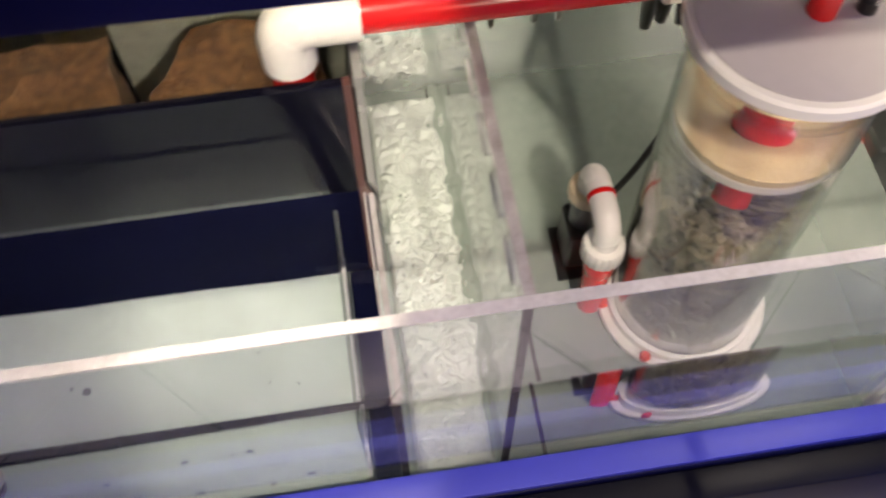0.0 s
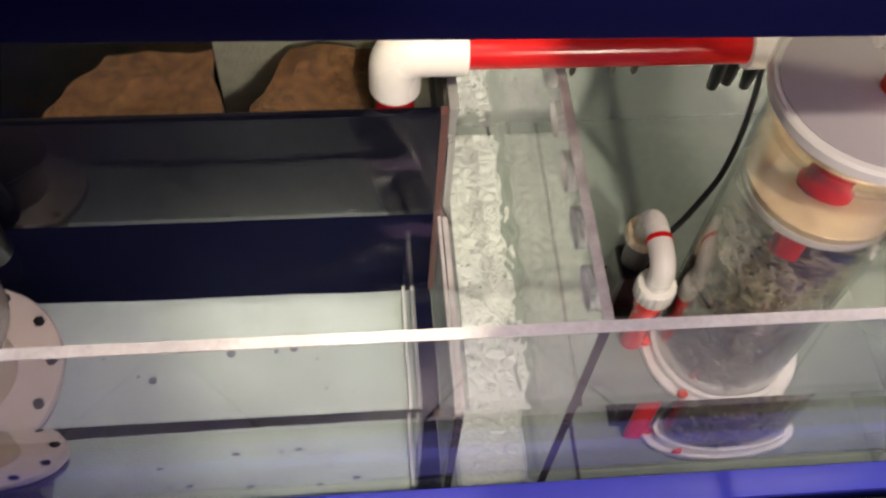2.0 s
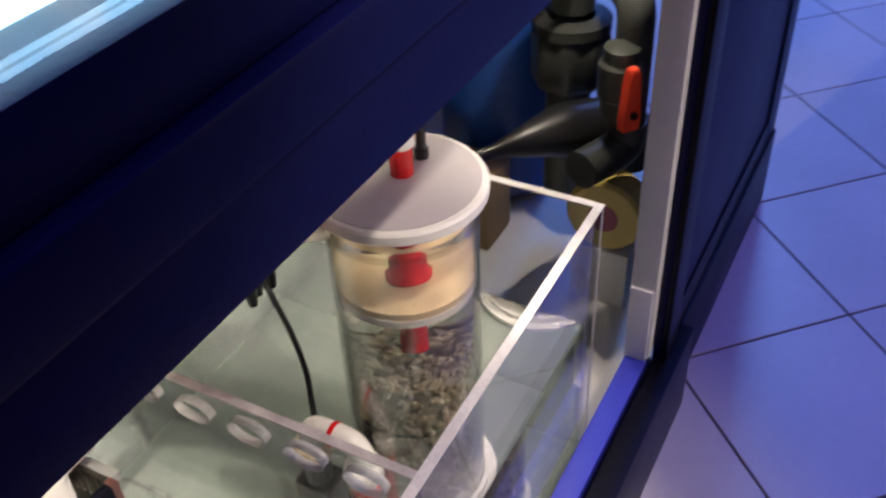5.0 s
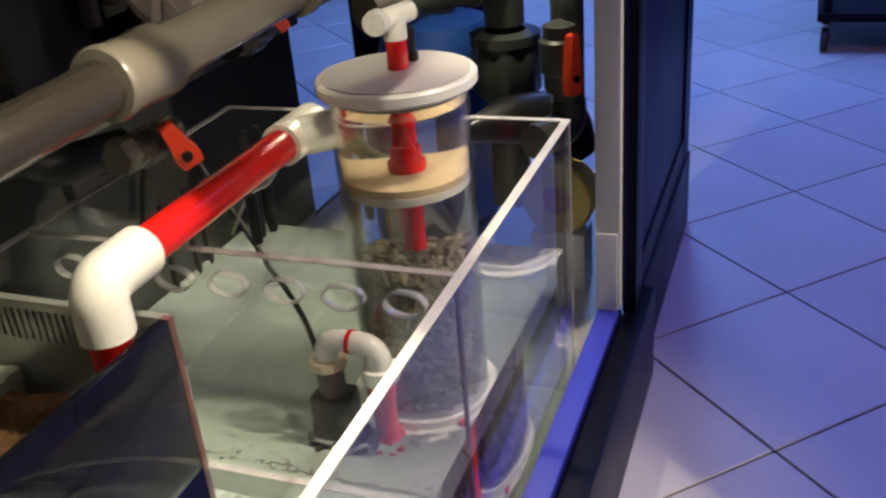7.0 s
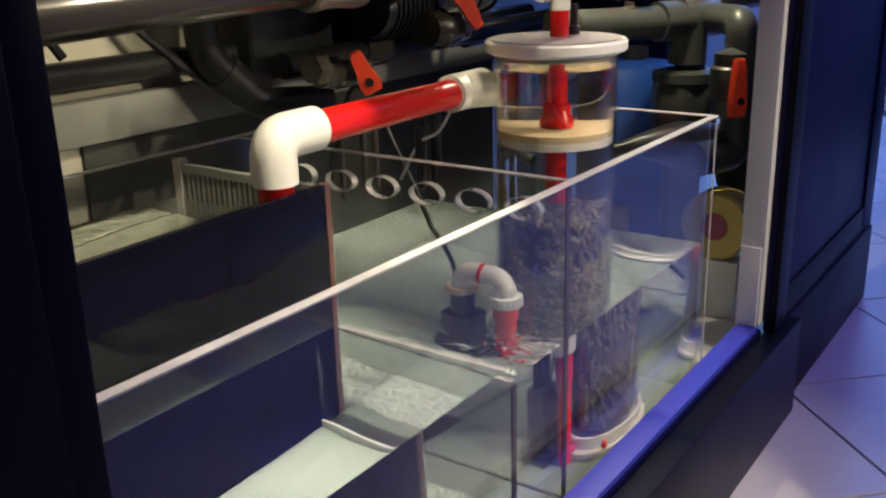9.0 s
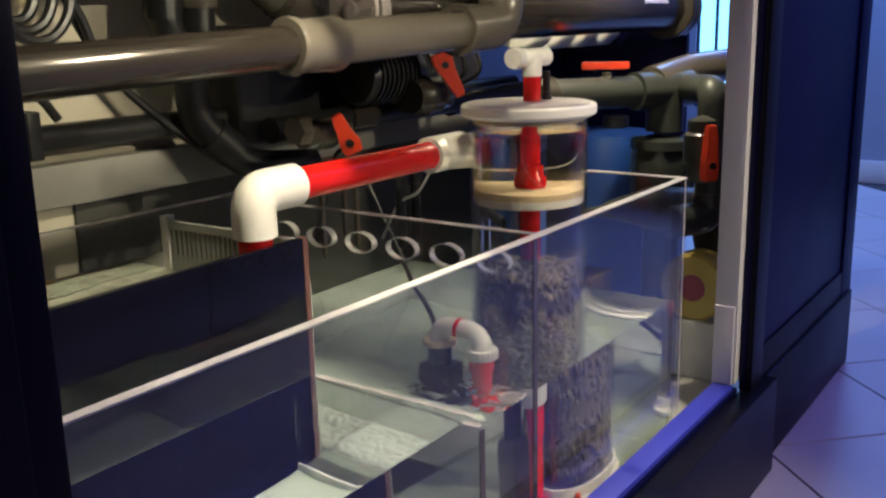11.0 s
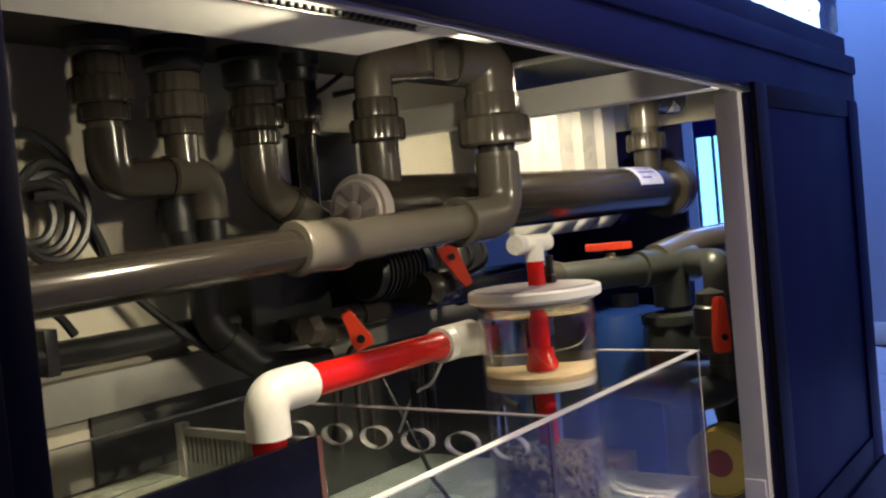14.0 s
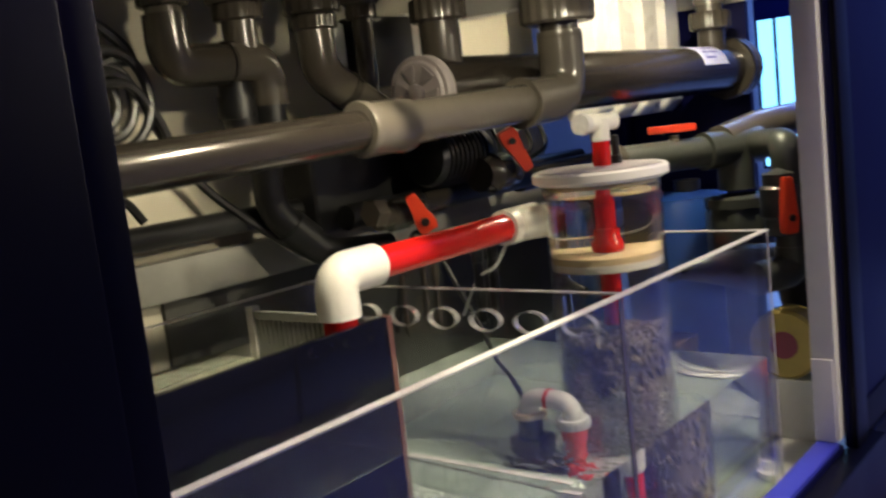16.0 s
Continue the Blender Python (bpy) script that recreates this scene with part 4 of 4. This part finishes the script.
for k in range(5):
    a = radians(80 + 17 * k)
    own = bmesh.new()
    bar_rows = [[own.verts.new((x, UY + (UR + 0.0017) * math.cos(a + s), UZ + (UR + 0.0017) * math.sin(a + s))) for s in (0.0, 0.045, 0.09)] for x in (1.02, 1.02 + (0.09, 0.06, 0.08, 0.085, 0.05)[k])]
    for n in range(2):
        own.faces.new((bar_rows[0][n], bar_rows[0][n + 1], bar_rows[1][n + 1], bar_rows[1][n]))
    part("print_bar", own, mat("blue_print", (0.06, 0.06, 0.45), 0.4) if k == 0 else bpy.data.materials["blue_print"], sticker).location = -Vector(uv.location)
lpart(uv, "outlet", sweep([(1.16, UY, UZ + 0.02), (1.16, UY, 0.86)], 0.030, 28), DARK_PVC)
lpart(uv, "outlet_nut", ribbed_nut(0.044, 0.040, (1.16, UY, 0.795), 16), DARK_PVC)
lpart(uv, "outlet_elbow", sweep([(1.16, UY, 0.85), (1.16, UY, 0.915), (1.30, UY - 0.02, 0.915)], 0.034, 28, 0.05), GREY_PVC)
lpart(uv, "outlet_clip", box((1.235, UY - 0.045, 0.885), (1.275, UY + 0.03, 0.945), 0.004), WHITE_PAINT)


# drops from the tank bulkheads along the back
def union_drop(name, x, y, top, low, r, scale, mats, label):
    ob = line(name, label, (x, y, top), "drops from the tank")
    a, b = mats
    lpart(ob, "bulkhead", lathe([(0.0, 0.0), (0.050 * scale, 0.0), (0.050 * scale, -0.020), (0.043 * scale, -0.024), (0.043 * scale, top + 0.016 - CEIL), (0.038 * scale, top + 0.010 - CEIL), (0.0, top + 0.010 - CEIL)], (x, y, CEIL - 0.0005), seg=28), BLACK_PLASTIC, "black bulkhead fitting")
    lpart(ob, "tail", sweep([(x, y, top + 0.012), (x, y, top)], r, 28), a)
    lpart(ob, "collar", ribbed_nut(0.0345 * scale, 0.030, (x, y, top - 0.022), 16, 0.0014), a, "ribbed collar")
    lpart(ob, "union_nut", ribbed_nut(0.0425 * scale, 0.036, (x, y, top - 0.059), 18, 0.0018), a, "ribbed union nut")
    lpart(ob, "collar", ribbed_nut(0.0345 * scale, 0.024, (x, y, top - 0.084), 16, 0.0012), a, "ribbed collar")
    lpart(ob, "pipe", sweep([(x, y, top - 0.083), (x, y, low)], r, 28), b)
    return ob


d1 = union_drop("bulkhead_drop", -0.125, 0.60, 0.943, 0.80, 0.0255, 1.0, (DARK_PVC, GREY_PVC), "dark grey union drop ending in an elbow")
lpart(d1, "elbow", sweep([(-0.125, 0.60, 0.850), (-0.125, 0.60, 0.780), (-0.035, 0.60, 0.780)], 0.0305, 32, 0.05, 12), DARK_PVC, "dark grey elbow")
d2 = union_drop("bulkhead_drop", 0.004, 0.60, 0.926, 0.80, 0.0255, 1.03, (GREY_PVC, GREY_PVC), "grey union drop joined to a bend")
lpart(d2, "elbow", sweep([(-0.032, 0.60, 0.783), (0.042, 0.60, 0.783), (0.042, 0.60, 0.716)], 0.0305, 32, 0.05, 12), GREY_PVC, "grey elbow")
lpart(d2, "joint_ring", lathe([(0.0306, 0), (0.0325, 0), (0.0325, 0.006), (0.0306, 0.006)], (-0.034, 0.60, 0.780), "x", 28, closed=True), DARK_PVC)
lpart(d2, "lower_pipe", sweep([(0.042, 0.60, 0.718), (0.042, 0.60, 0.64)], 0.0250, 28), BLACK_PLASTIC)
d3 = union_drop("bulkhead_drop", 0.157, 0.60, 0.912, 0.80, 0.0255, 1.06, (DARK_PVC, GREY_PVC), "grey union drop with a slanting bend")
lpart(d3, "bend", sweep([(0.157, 0.60, 0.828), (0.157, 0.60, 0.762), (0.235, 0.585, 0.708), (0.30, 0.575, 0.668)], 0.0310, 32, 0.05, 12), GREY_PVC, "grey slanting bend")
lpart(d3, "bend_rim", sweep([(0.200, 0.5915, 0.7322), (0.211, 0.590, 0.7246)], 0.0335, 28), DARK_PVC)
d4 = union_drop("bulkhead_drop", 0.271, 0.60, 0.930, 0.62, 0.0165, 0.74, (DARK_PVC, DARK_PVC), "thin dark union drop behind the steriliser")

# dark lines lower down
low = line("lower_line", "dark plastic pipe bending behind the red pipe", (0.03, 0.50, 0.6))
lpart(low, "pipe", sweep([(-0.002, 0.62, 0.780), (-0.004, 0.62, 0.690), (0.036, 0.62, 0.640), (0.036, 0.62, 0.555), (0.120, 0.60, 0.472), (0.24, 0.57, 0.462)], 0.0250, 28, 0.03, 10), BLACK_PLASTIC)
lpart(low, "socket", sweep([(-0.003, 0.62, 0.735), (-0.004, 0.62, 0.700)], 0.0290, 28), BLACK_PLASTIC)
lpart(low, "socket", sweep([(0.062, 0.6138, 0.5295), (0.095, 0.606, 0.497)], 0.0285, 28), BLACK_PLASTIC)
bar = line("long_black_line", "long black pipe along the back board", (-0.3, 0.60, 0.55))
lpart(bar, "pipe", sweep([(-1.3, 0.665, 0.552), (1.05, 0.665, 0.541)], 0.0185, 20), BLACK_PLASTIC)
for x in (-0.22, 0.28, 0.72):
    lpart(bar, "bracket", box((x, 0.645, 0.520), (x + 0.02, 0.718, 0.585), 0.003), BLACK_PLASTIC)
bar2 = line("long_grey_line", "dark grey pipe behind the valves", (0.5, 0.58, 0.5))
lpart(bar2, "pipe", sweep([(0.16, 0.585, 0.525), (1.05, 0.56, 0.535)], 0.021, 20), BLACK_PLASTIC)
for x in (0.34, 0.66):
    lpart(bar2, "socket", sweep([(x, 0.582, 0.527), (x + 0.06, 0.580, 0.528)], 0.0255, 20), DARK_PVC)


def handle_mesh(w, h, d):
    """A flat ball-valve lever: wide at the spindle, waisted, bent tip."""
    own = bmesh.new()
    prof = [(-0.42, 0.0), (-0.5, 0.22), (-0.36, 0.5), (-0.30, 0.80), (-0.24, 1.0), (0.24, 1.0), (0.30, 0.80), (0.36, 0.5), (0.5, 0.22), (0.42, 0.0)]
    f = [own.verts.new((x * w, -d / 2, z * h)) for x, z in prof]
    b = [own.verts.new((x * w, d / 2, z * h)) for x, z in prof]
    own.faces.new(f)
    own.faces.new(b[::-1])
    n = len(prof)
    for i in range(n):
        own.faces.new((f[i], f[(i + 1) % n], b[(i + 1) % n], b[i]))
    bmesh.ops.bevel(own, geom=own.edges[:], offset=min(w, d) * 0.12, segments=2, affect="EDGES")
    return own


def valve(name, m_handle, body, size, label, group="ball valves"):
    ob = thing(name, label, "valve", group, "", body)
    own = handle_mesh(*size)
    own.transform(m_handle)
    lpart(ob, "handle", own, RED_HANDLE, "orange-red lever")
    own = lathe([(0.0, -0.004), (0.006, -0.004), (0.006, 0.001), (0.0, 0.001)], (0, -size[2] / 2 - 0.0005, size[1] * 0.28), "y", 14)
    own.transform(m_handle)
    lpart(ob, "spindle_screw", own, BLACK_PLASTIC)
    return ob


v = valve("ball_valve", pose(0.076, 0.340, 0.515, 10, -24, -48), (0.04, 0.365, 0.535), (0.030, 0.060, 0.013), "dark ball valve with an orange-red lever behind the red pipe")
lpart(v, "valve_body", lathe([(0.0, -0.04), (0.017, -0.04), (0.018, -0.035), (0.018, -0.02), (0.022, -0.015), (0.022, 0.015), (0.018, 0.02), (0.018, 0.05), (0.0, 0.05)], (0.06, 0.385, 0.54), "x", 20), DARK_PVC, "dark valve body")
lpart(v, "hex_nut", lathe([(0.0, -0.014), (0.019, -0.014), (0.0205, -0.011), (0.0205, 0.006), (0.0, 0.010)], (0.006, 0.372, 0.551), "x", 6), GREY_PVC, "grey hexagonal nut")
v = valve("ball_valve", pose(0.452, 0.46, 0.635, 0, 152, -40), (0.45, 0.48, 0.58), (0.036, 0.085, 0.014), "dark ball valve with an orange-red lever under the return pipe")
lpart(v, "valve_body", lathe([(0.0, -0.05), (0.030, -0.05), (0.032, -0.02), (0.036, -0.015), (0.036, 0.015), (0.032, 0.02), (0.030, 0.05), (0.0, 0.05)], (0.47, 0.50, 0.56), "x", 20), DARK_PVC, "dark valve body")

# pipework in the side bay
bay = line("side_bay_line", "dark grey pipework with a tee and big unions beyond the sump", (0.74, 0.17, 0.5))
lpart(bay, "run", sweep([(0.663, 0.371, 0.546), (0.944, 0.222, 0.543)], 0.0305, 28), GREEN_PVC, "dark grey pipe")
lpart(bay, "run_end", sweep([(0.645, 0.379, 0.547), (0.680, 0.362, 0.546)], 0.035, 28), GREY_PVC)
lpart(bay, "tee", sweep([(0.852, 0.268, 0.544), (0.985, 0.207, 0.543)], 0.0375, 28), GREEN_PVC, "dark tee")
lpart(bay, "tee_leg", sweep([(0.927, 0.233, 0.543), (0.927, 0.233, 0.460)], 0.0375, 28), GREEN_PVC)
lpart(bay, "branch", sweep([(0.898, 0.250, 0.557), (1.036, 0.222, 0.577), (1.266, 0.147, 0.587)], 0.0345, 28, 0.03), LIGHT_PVC, "pale grey branch pipe")
lpart(bay, "union_nut", ribbed_nut(0.062, 0.098, (0.927, 0.233, 0.328), 8, 0.004), GREEN_PVC, "big dark union nut")
lpart(bay, "union_top", lathe([(0.039, 0.0), (0.067, 0.0), (0.067, 0.018), (0.039, 0.023)], (0.927, 0.233, 0.426), seg=28, closed=True), GREEN_PVC)
lpart(bay, "down_pipe", sweep([(0.927, 0.233, 0.328), (0.927, 0.233, 0.104)], 0.039, 28), GREEN_PVC)
lpart(bay, "elbow", sweep([(0.96, 0.200, 0.546), (0.772, 0.078, 0.556), (0.772, 0.078, 0.36)], 0.0275, 28, 0.03, 8), GREEN_PVC, "dark elbow pipe")
lpart(bay, "lower_elbow", sweep([(0.772, 0.078, 0.37), (0.772, 0.078, 0.325), (0.68, 0.115, 0.325)], 0.030, 28, 0.03, 8), GREEN_PVC)
v = valve("ball_valve", pose(0.692, 0.052, 0.405, 0, 0, -35), (0.72, 0.065, 0.44), (0.032, 0.098, 0.017), "dark ball valve with an upright orange-red lever")
lpart(v, "valve_body", lathe([(0.0, -0.06), (0.024, -0.06), (0.027, -0.05), (0.027, -0.03), (0.033, -0.025), (0.033, 0.025), (0.027, 0.03), (0.027, 0.05), (0.0, 0.06)], (0.742, 0.085, 0.455), "z", 20), GREEN_PVC, "dark valve body")
v = valve("ball_valve", pose(0.775, 0.345, 0.597, 90, 0, 27), (0.79, 0.30, 0.585), (0.028, 0.092, 0.014), "grey ball valve with a flat red lever")
lpart(v, "valve_body", lathe([(0.0, 0.0), (0.016, 0.0), (0.016, 0.008), (0.010, 0.011), (0.010, 0.018), (0.0, 0.018)], (0.797, 0.301, 0.566), "z", 20), GREY_PVC, "grey spindle collar")

# ribbed white power unit on the back
ridge = thing("ribbed_heater", "white ribbed wall unit behind the steriliser", "wall unit", "", "", (1.08, 0.50, 0.80))
for i in range(4):
    x0 = 0.845 + i * 0.116
    own = bmesh.new()
    for z, k in ((0.622, 0.30), (0.640, 0.8), (0.655, 1.0), (0.935, 1.0)):
        for dx, dy in ((0.0, 0.0), (0.114, 0.0), (0.096, -0.048 * k), (0.026, -0.048 * k)):
            own.verts.new((x0 + dx, 0.545 + dy, z))
    bmesh.ops.convex_hull(own, input=own.verts)
    lpart(ridge, "rib", own, WHITE_PVC)
lpart(ridge, "back_plate", box((0.84, 0.5455, 0.63), (1.32, 0.562, 0.94), 0.003), WHITE_PAINT, "white back plate")
lpart(ridge, "wall_bracket", box((0.90, 0.5625, 0.70), (0.96, 0.718, 0.74), 0.003), GREY_PVC)

# electrics and loose cables
ctl = thing("pump_controller", "black pump motor and controller on the back board", "pump", "", "", (0.55, 0.62, 0.6))
lpart(ctl, "housing", box((0.13, 0.618, 0.500), (0.70, 0.717, 0.690), 0.012, seg=3), BLACK_PLASTIC)
lpart(ctl, "motor", lathe([(0.0, -0.09), (0.045, -0.09), (0.05, -0.08), (0.05, 0.05), (0.04, 0.07), (0.0, 0.07)], (0.42, 0.55, 0.60), "x", 24), BLACK_PLASTIC, "black motor")
for i in range(9):
    lpart(ctl, "cooling_fin", lathe([(0.0502, 0), (0.054, 0), (0.054, 0.004), (0.0502, 0.004)], (0.345 + i * 0.013, 0.55, 0.60), "x", 24, closed=True), BLACK_PLASTIC)
for i, x in enumerate((0.40, 0.46, 0.53, 0.58)):
    lpart(ctl, "switch", box((x, 0.590, 0.625 + 0.008 * (i % 2)), (x + 0.022, 0.5995, 0.65), 0.002), DARK_PVC)
tagged(link("power_box", box((0.335, 0.668, 0.735), (0.485, 0.7175, 0.865), 0.006), BLACK_PLASTIC), "black power box on the back board", "power supply")
for i, (x, z) in enumerate(((0.235, 0.79), (0.290, 0.770), (0.50, 0.79))):
    sock = tagged(link("power_socket", box((x, 0.695, z), (x + 0.036, 0.718, z + 0.085), 0.004), WHITE_PVC if i else BLACK_PLASTIC), "small wall socket on the back board" if i else "small black socket on the back board", "socket", "sockets on the back board")
for i in range(5):
    x = 0.53 + i * 0.055
    cable("plug_cable", [(x, 0.62, 0.70), (x + 0.005, 0.58, 0.63), (x - 0.03, 0.55, 0.585), (x - 0.10, 0.57, 0.56)], 0.0045, "black plug cable hanging behind the reactor")
for i in range(3):
    a = 0.034 + 0.011 * i
    pts = [(-0.205 + 0.008 * i + a * math.cos(k * 0.75 + i), 0.672 - 0.012 * i, 0.742 + a * 1.2 * math.sin(k * 0.75 + i)) for k in range(10)]
    cable("coiled_cable", pts, 0.0075, "coil of thick black cable hanging on the back board")
cable("hanging_cable", [(-0.32, 0.66, 0.80), (-0.25, 0.66, 0.842), (-0.205, 0.66, 0.850), (-0.165, 0.66, 0.825), (-0.147, 0.66, 0.798), (-0.175, 0.66, 0.797), (-0.215, 0.66, 0.785)], 0.0085, "thick black hose bending over the back board")
cable("hanging_cable", [(-0.24, 0.65, 0.775), (-0.18, 0.655, 0.780), (-0.14, 0.66, 0.745), (-0.118, 0.665, 0.70), (-0.085, 0.668, 0.650), (-0.045, 0.664, 0.600), (0.02, 0.64, 0.535), (0.11, 0.62, 0.47), (0.20, 0.58, 0.44)], 0.0068, "thick black cable sagging across the back board")
cable("hanging_cable", [(-0.22, 0.64, 0.765), (-0.165, 0.645, 0.760), (-0.125, 0.65, 0.715), (-0.10, 0.655, 0.66)], 0.0068, "black cable looping down from the coil")
cable("hanging_cable", [(-0.26, 0.66, 0.605), (-0.215, 0.665, 0.615), (-0.185, 0.665, 0.600), (-0.165, 0.66, 0.570)], 0.0068, "short black cable loop beside the long pipe")
cable("air_hose", [(0.215, 0.30, 0.49), (0.21, 0.33, 0.44), (0.20, 0.36, 0.42), (0.205, 0.40, 0.36)], 0.0025, "thin clear air hose beside the tee", "loose cables", EDGE_ACRYLIC)
cable("hanging_cable", [(0.19, 0.62, 0.90), (0.30, 0.60, 0.92), (0.36, 0.58, 0.955)], 0.0045, "black cable under the tank")
cable("hanging_cable", [(0.24, 0.50, 0.90), (0.36, 0.42, 0.925), (0.46, 0.34, 0.945)], 0.0045, "black cable leading to the power supply")
for i, (x, y) in enumerate(((0.203, 0.360), (0.222, 0.366), (0.242, 0.360))):
    pr = thing("probe", "black probe hanging in the sump behind the red pipe", "probe", "probes on the sump", "", (x, y, 0.424))
    part("probe_body", lathe([(0.0, -0.075), (0.006, -0.072), (0.008, -0.05), (0.008, 0.02), (0.010, 0.022), (0.010, 0.048), (0.004, 0.055), (0.0, 0.056)], seg=14), BLACK_PLASTIC, pr)
    part("probe_cap", lathe([(0.0, 0.0565), (0.0055, 0.0565), (0.004, 0.075), (0.0, 0.076)], seg=12), BLACK_RUBBER, pr)

for x in (0.020, 0.066, 0.092):
    pr = thing("probe", "thin grey probe hanging in the sump behind the red pipe", "probe", "probes on the sump", "", (x + 0.014, 0.366, 0.43))
    part("probe_body", lathe([(0.0, -0.062), (0.0038, -0.053), (0.0045, -0.02), (0.0045, 0.030), (0.0, 0.032)], seg=12), GREY_PVC, pr)
    part("probe_cap", lathe([(0.0, 0.0322), (0.0030, 0.0322), (0.0024, 0.050), (0.0, 0.051)], seg=10), BLACK_RUBBER, pr)

# things in the side bay and behind the sump
barrel = thing("blue_barrel", "blue plastic barrel standing behind the sump", "barrel", "", "", (1.05, 0.42, 0.0062))
part("barrel_body", lathe([(0.0, 0.0), (0.10, 0.0), (0.115, 0.02), (0.118, 0.18), (0.122, 0.20), (0.118, 0.22), (0.118, 0.38), (0.105, 0.43), (0.0, 0.435)], seg=40), BARREL_BLUE, barrel)
part("barrel_cap", lathe([(0.0, 0.4355), (0.03, 0.4355), (0.03, 0.46), (0.0, 0.462)], (0.05, 0, 0), seg=20), BLACK_PLASTIC, barrel)
reel = thing("yellow_reel", "yellow round container lying beside the sump", "container", "", "", (0.79, 0.10, 0.185))
part("reel_body", lathe([(0.0, -0.03), (0.060, -0.03), (0.066, -0.024), (0.066, 0.024), (0.060, 0.03), (0.0, 0.03)], (0, 0, 0.0), "x", 36), YELLOW, reel)
part("reel_label", lathe([(0.0, -0.0315), (0.026, -0.0315), (0.026, -0.0303), (0.0, -0.0303)], (0, 0, 0.0), "x", 24), mat("plum_label", (0.28, 0.05, 0.10), 0.5), reel)
part("reel_stand", box((-0.035, -0.05, -0.1785), (0.035, 0.05, -0.064), 0.004), WHITE_PAINT, reel, "white stand")
tagged(link("cardboard_box", box((0.80, 0.33, 0.0062), (0.90, 0.45, 0.16), 0.003), CARD), "brown cardboard box behind the sump", "box")
line3 = smooth_line([(0.585, 0.300, 0.330), (0.640, 0.262, 0.335), (0.700, 0.215, 0.338), (0.775, 0.170, 0.330), (0.850, 0.110, 0.310), (0.880, 0.095, 0.24)], 6)
tagged(link("black_hose", sweep(line3, 0.02, 24, radii=[0.011 + 0.032 * min(1.0, max(0.0, (k - 8) / 9)) for k in range(len(line3))]), BLACK_PLASTIC), "thick glossy black hose widening to a funnel behind the sump", "hose")
pwr = thing("feed_pump", "black feed pump with red cover beside the sump", "pump", "", "", (0.58, 0.33, 0.0062))
part("pump_case", box((-0.075, -0.06, 0.0), (0.075, 0.08, 0.17), 0.014, seg=3), BLACK_PLASTIC, pwr)
part("pump_cover", lathe([(0.0, 0.0), (0.036, 0.0), (0.042, 0.01), (0.042, 0.03), (0.0, 0.034)], (-0.105, 0.0, 0.12), "x", 28), RED_HANDLE, pwr, "red pump cover")

# wheeled frame standing far across the floor
cart = thing("trolley", "dark metal trolley on castors standing on the tiles", "trolley", "", "", (3.16, -0.81, FLOOR_Z))
for dx in (-0.3, 0.3):
    for dy in (-0.45, 0.45):
        part("leg", sweep([(dx, dy, 0.10), (dx, dy, 0.75)], 0.016, 12), BLACK_PAINT, cart)
        w = part("castor", lathe([(0.0, -0.013), (0.038, -0.013), (0.042, -0.008), (0.042, 0.008), (0.038, 0.013), (0.0, 0.013)], (dx, dy, 0.043), "y", 20), BLACK_RUBBER, cart)
        part("fork", box((dx - 0.012, dy - 0.02, 0.04), (dx + 0.012, dy - 0.0145, 0.10)), GREY_PVC, w)
for z in (0.11, 0.74):
    part("shelf", box((-0.33, -0.48, z), (0.33, 0.48, z + 0.03), 0.004), BLACK_PAINT, cart)

# ------------------------------------------------------------------ floor tiles
S = 0.3685
own = box((-S / 2 + 0.002, -S / 2 + 0.002, -0.012), (S / 2 - 0.002, S / 2 - 0.002, 0.0), 0.0015, seg=1)
tile_mesh = bpy.data.meshes.new("floor_tile")
own.to_mesh(tile_mesh)
own.free()
tile_mesh.materials.append(TILE)
floor = thing("floor", "pale square floor tiles laid diagonally, in blue light", "floor", "", "structure", (0, 0, FLOOR_Z))
c45 = math.cos(math.pi / 4)
spots = []
for i in range(-16, 17):
    for j in range(-16, 17):
        u, w = (i + 0.5) * S, (j + 0.5) * S
        x, y = 0.535 + (u - w) * c45, -0.30 + (u + w) * c45
        if -1.0 < x < 3.79 and -3.4 < y < 2.2 and not (x < 1.15 and y > 0.15):
            spots.append((x, y))
for x, y in sorted(spots, key=lambda p: (p[0] - 1.2) ** 2 + (p[1] + 0.6) ** 2)[:290]:
    t = new("tile", tile_mesh)
    t.parent = floor
    t.matrix_basis = pose(x, y, 0.0, 0, 0, 45)
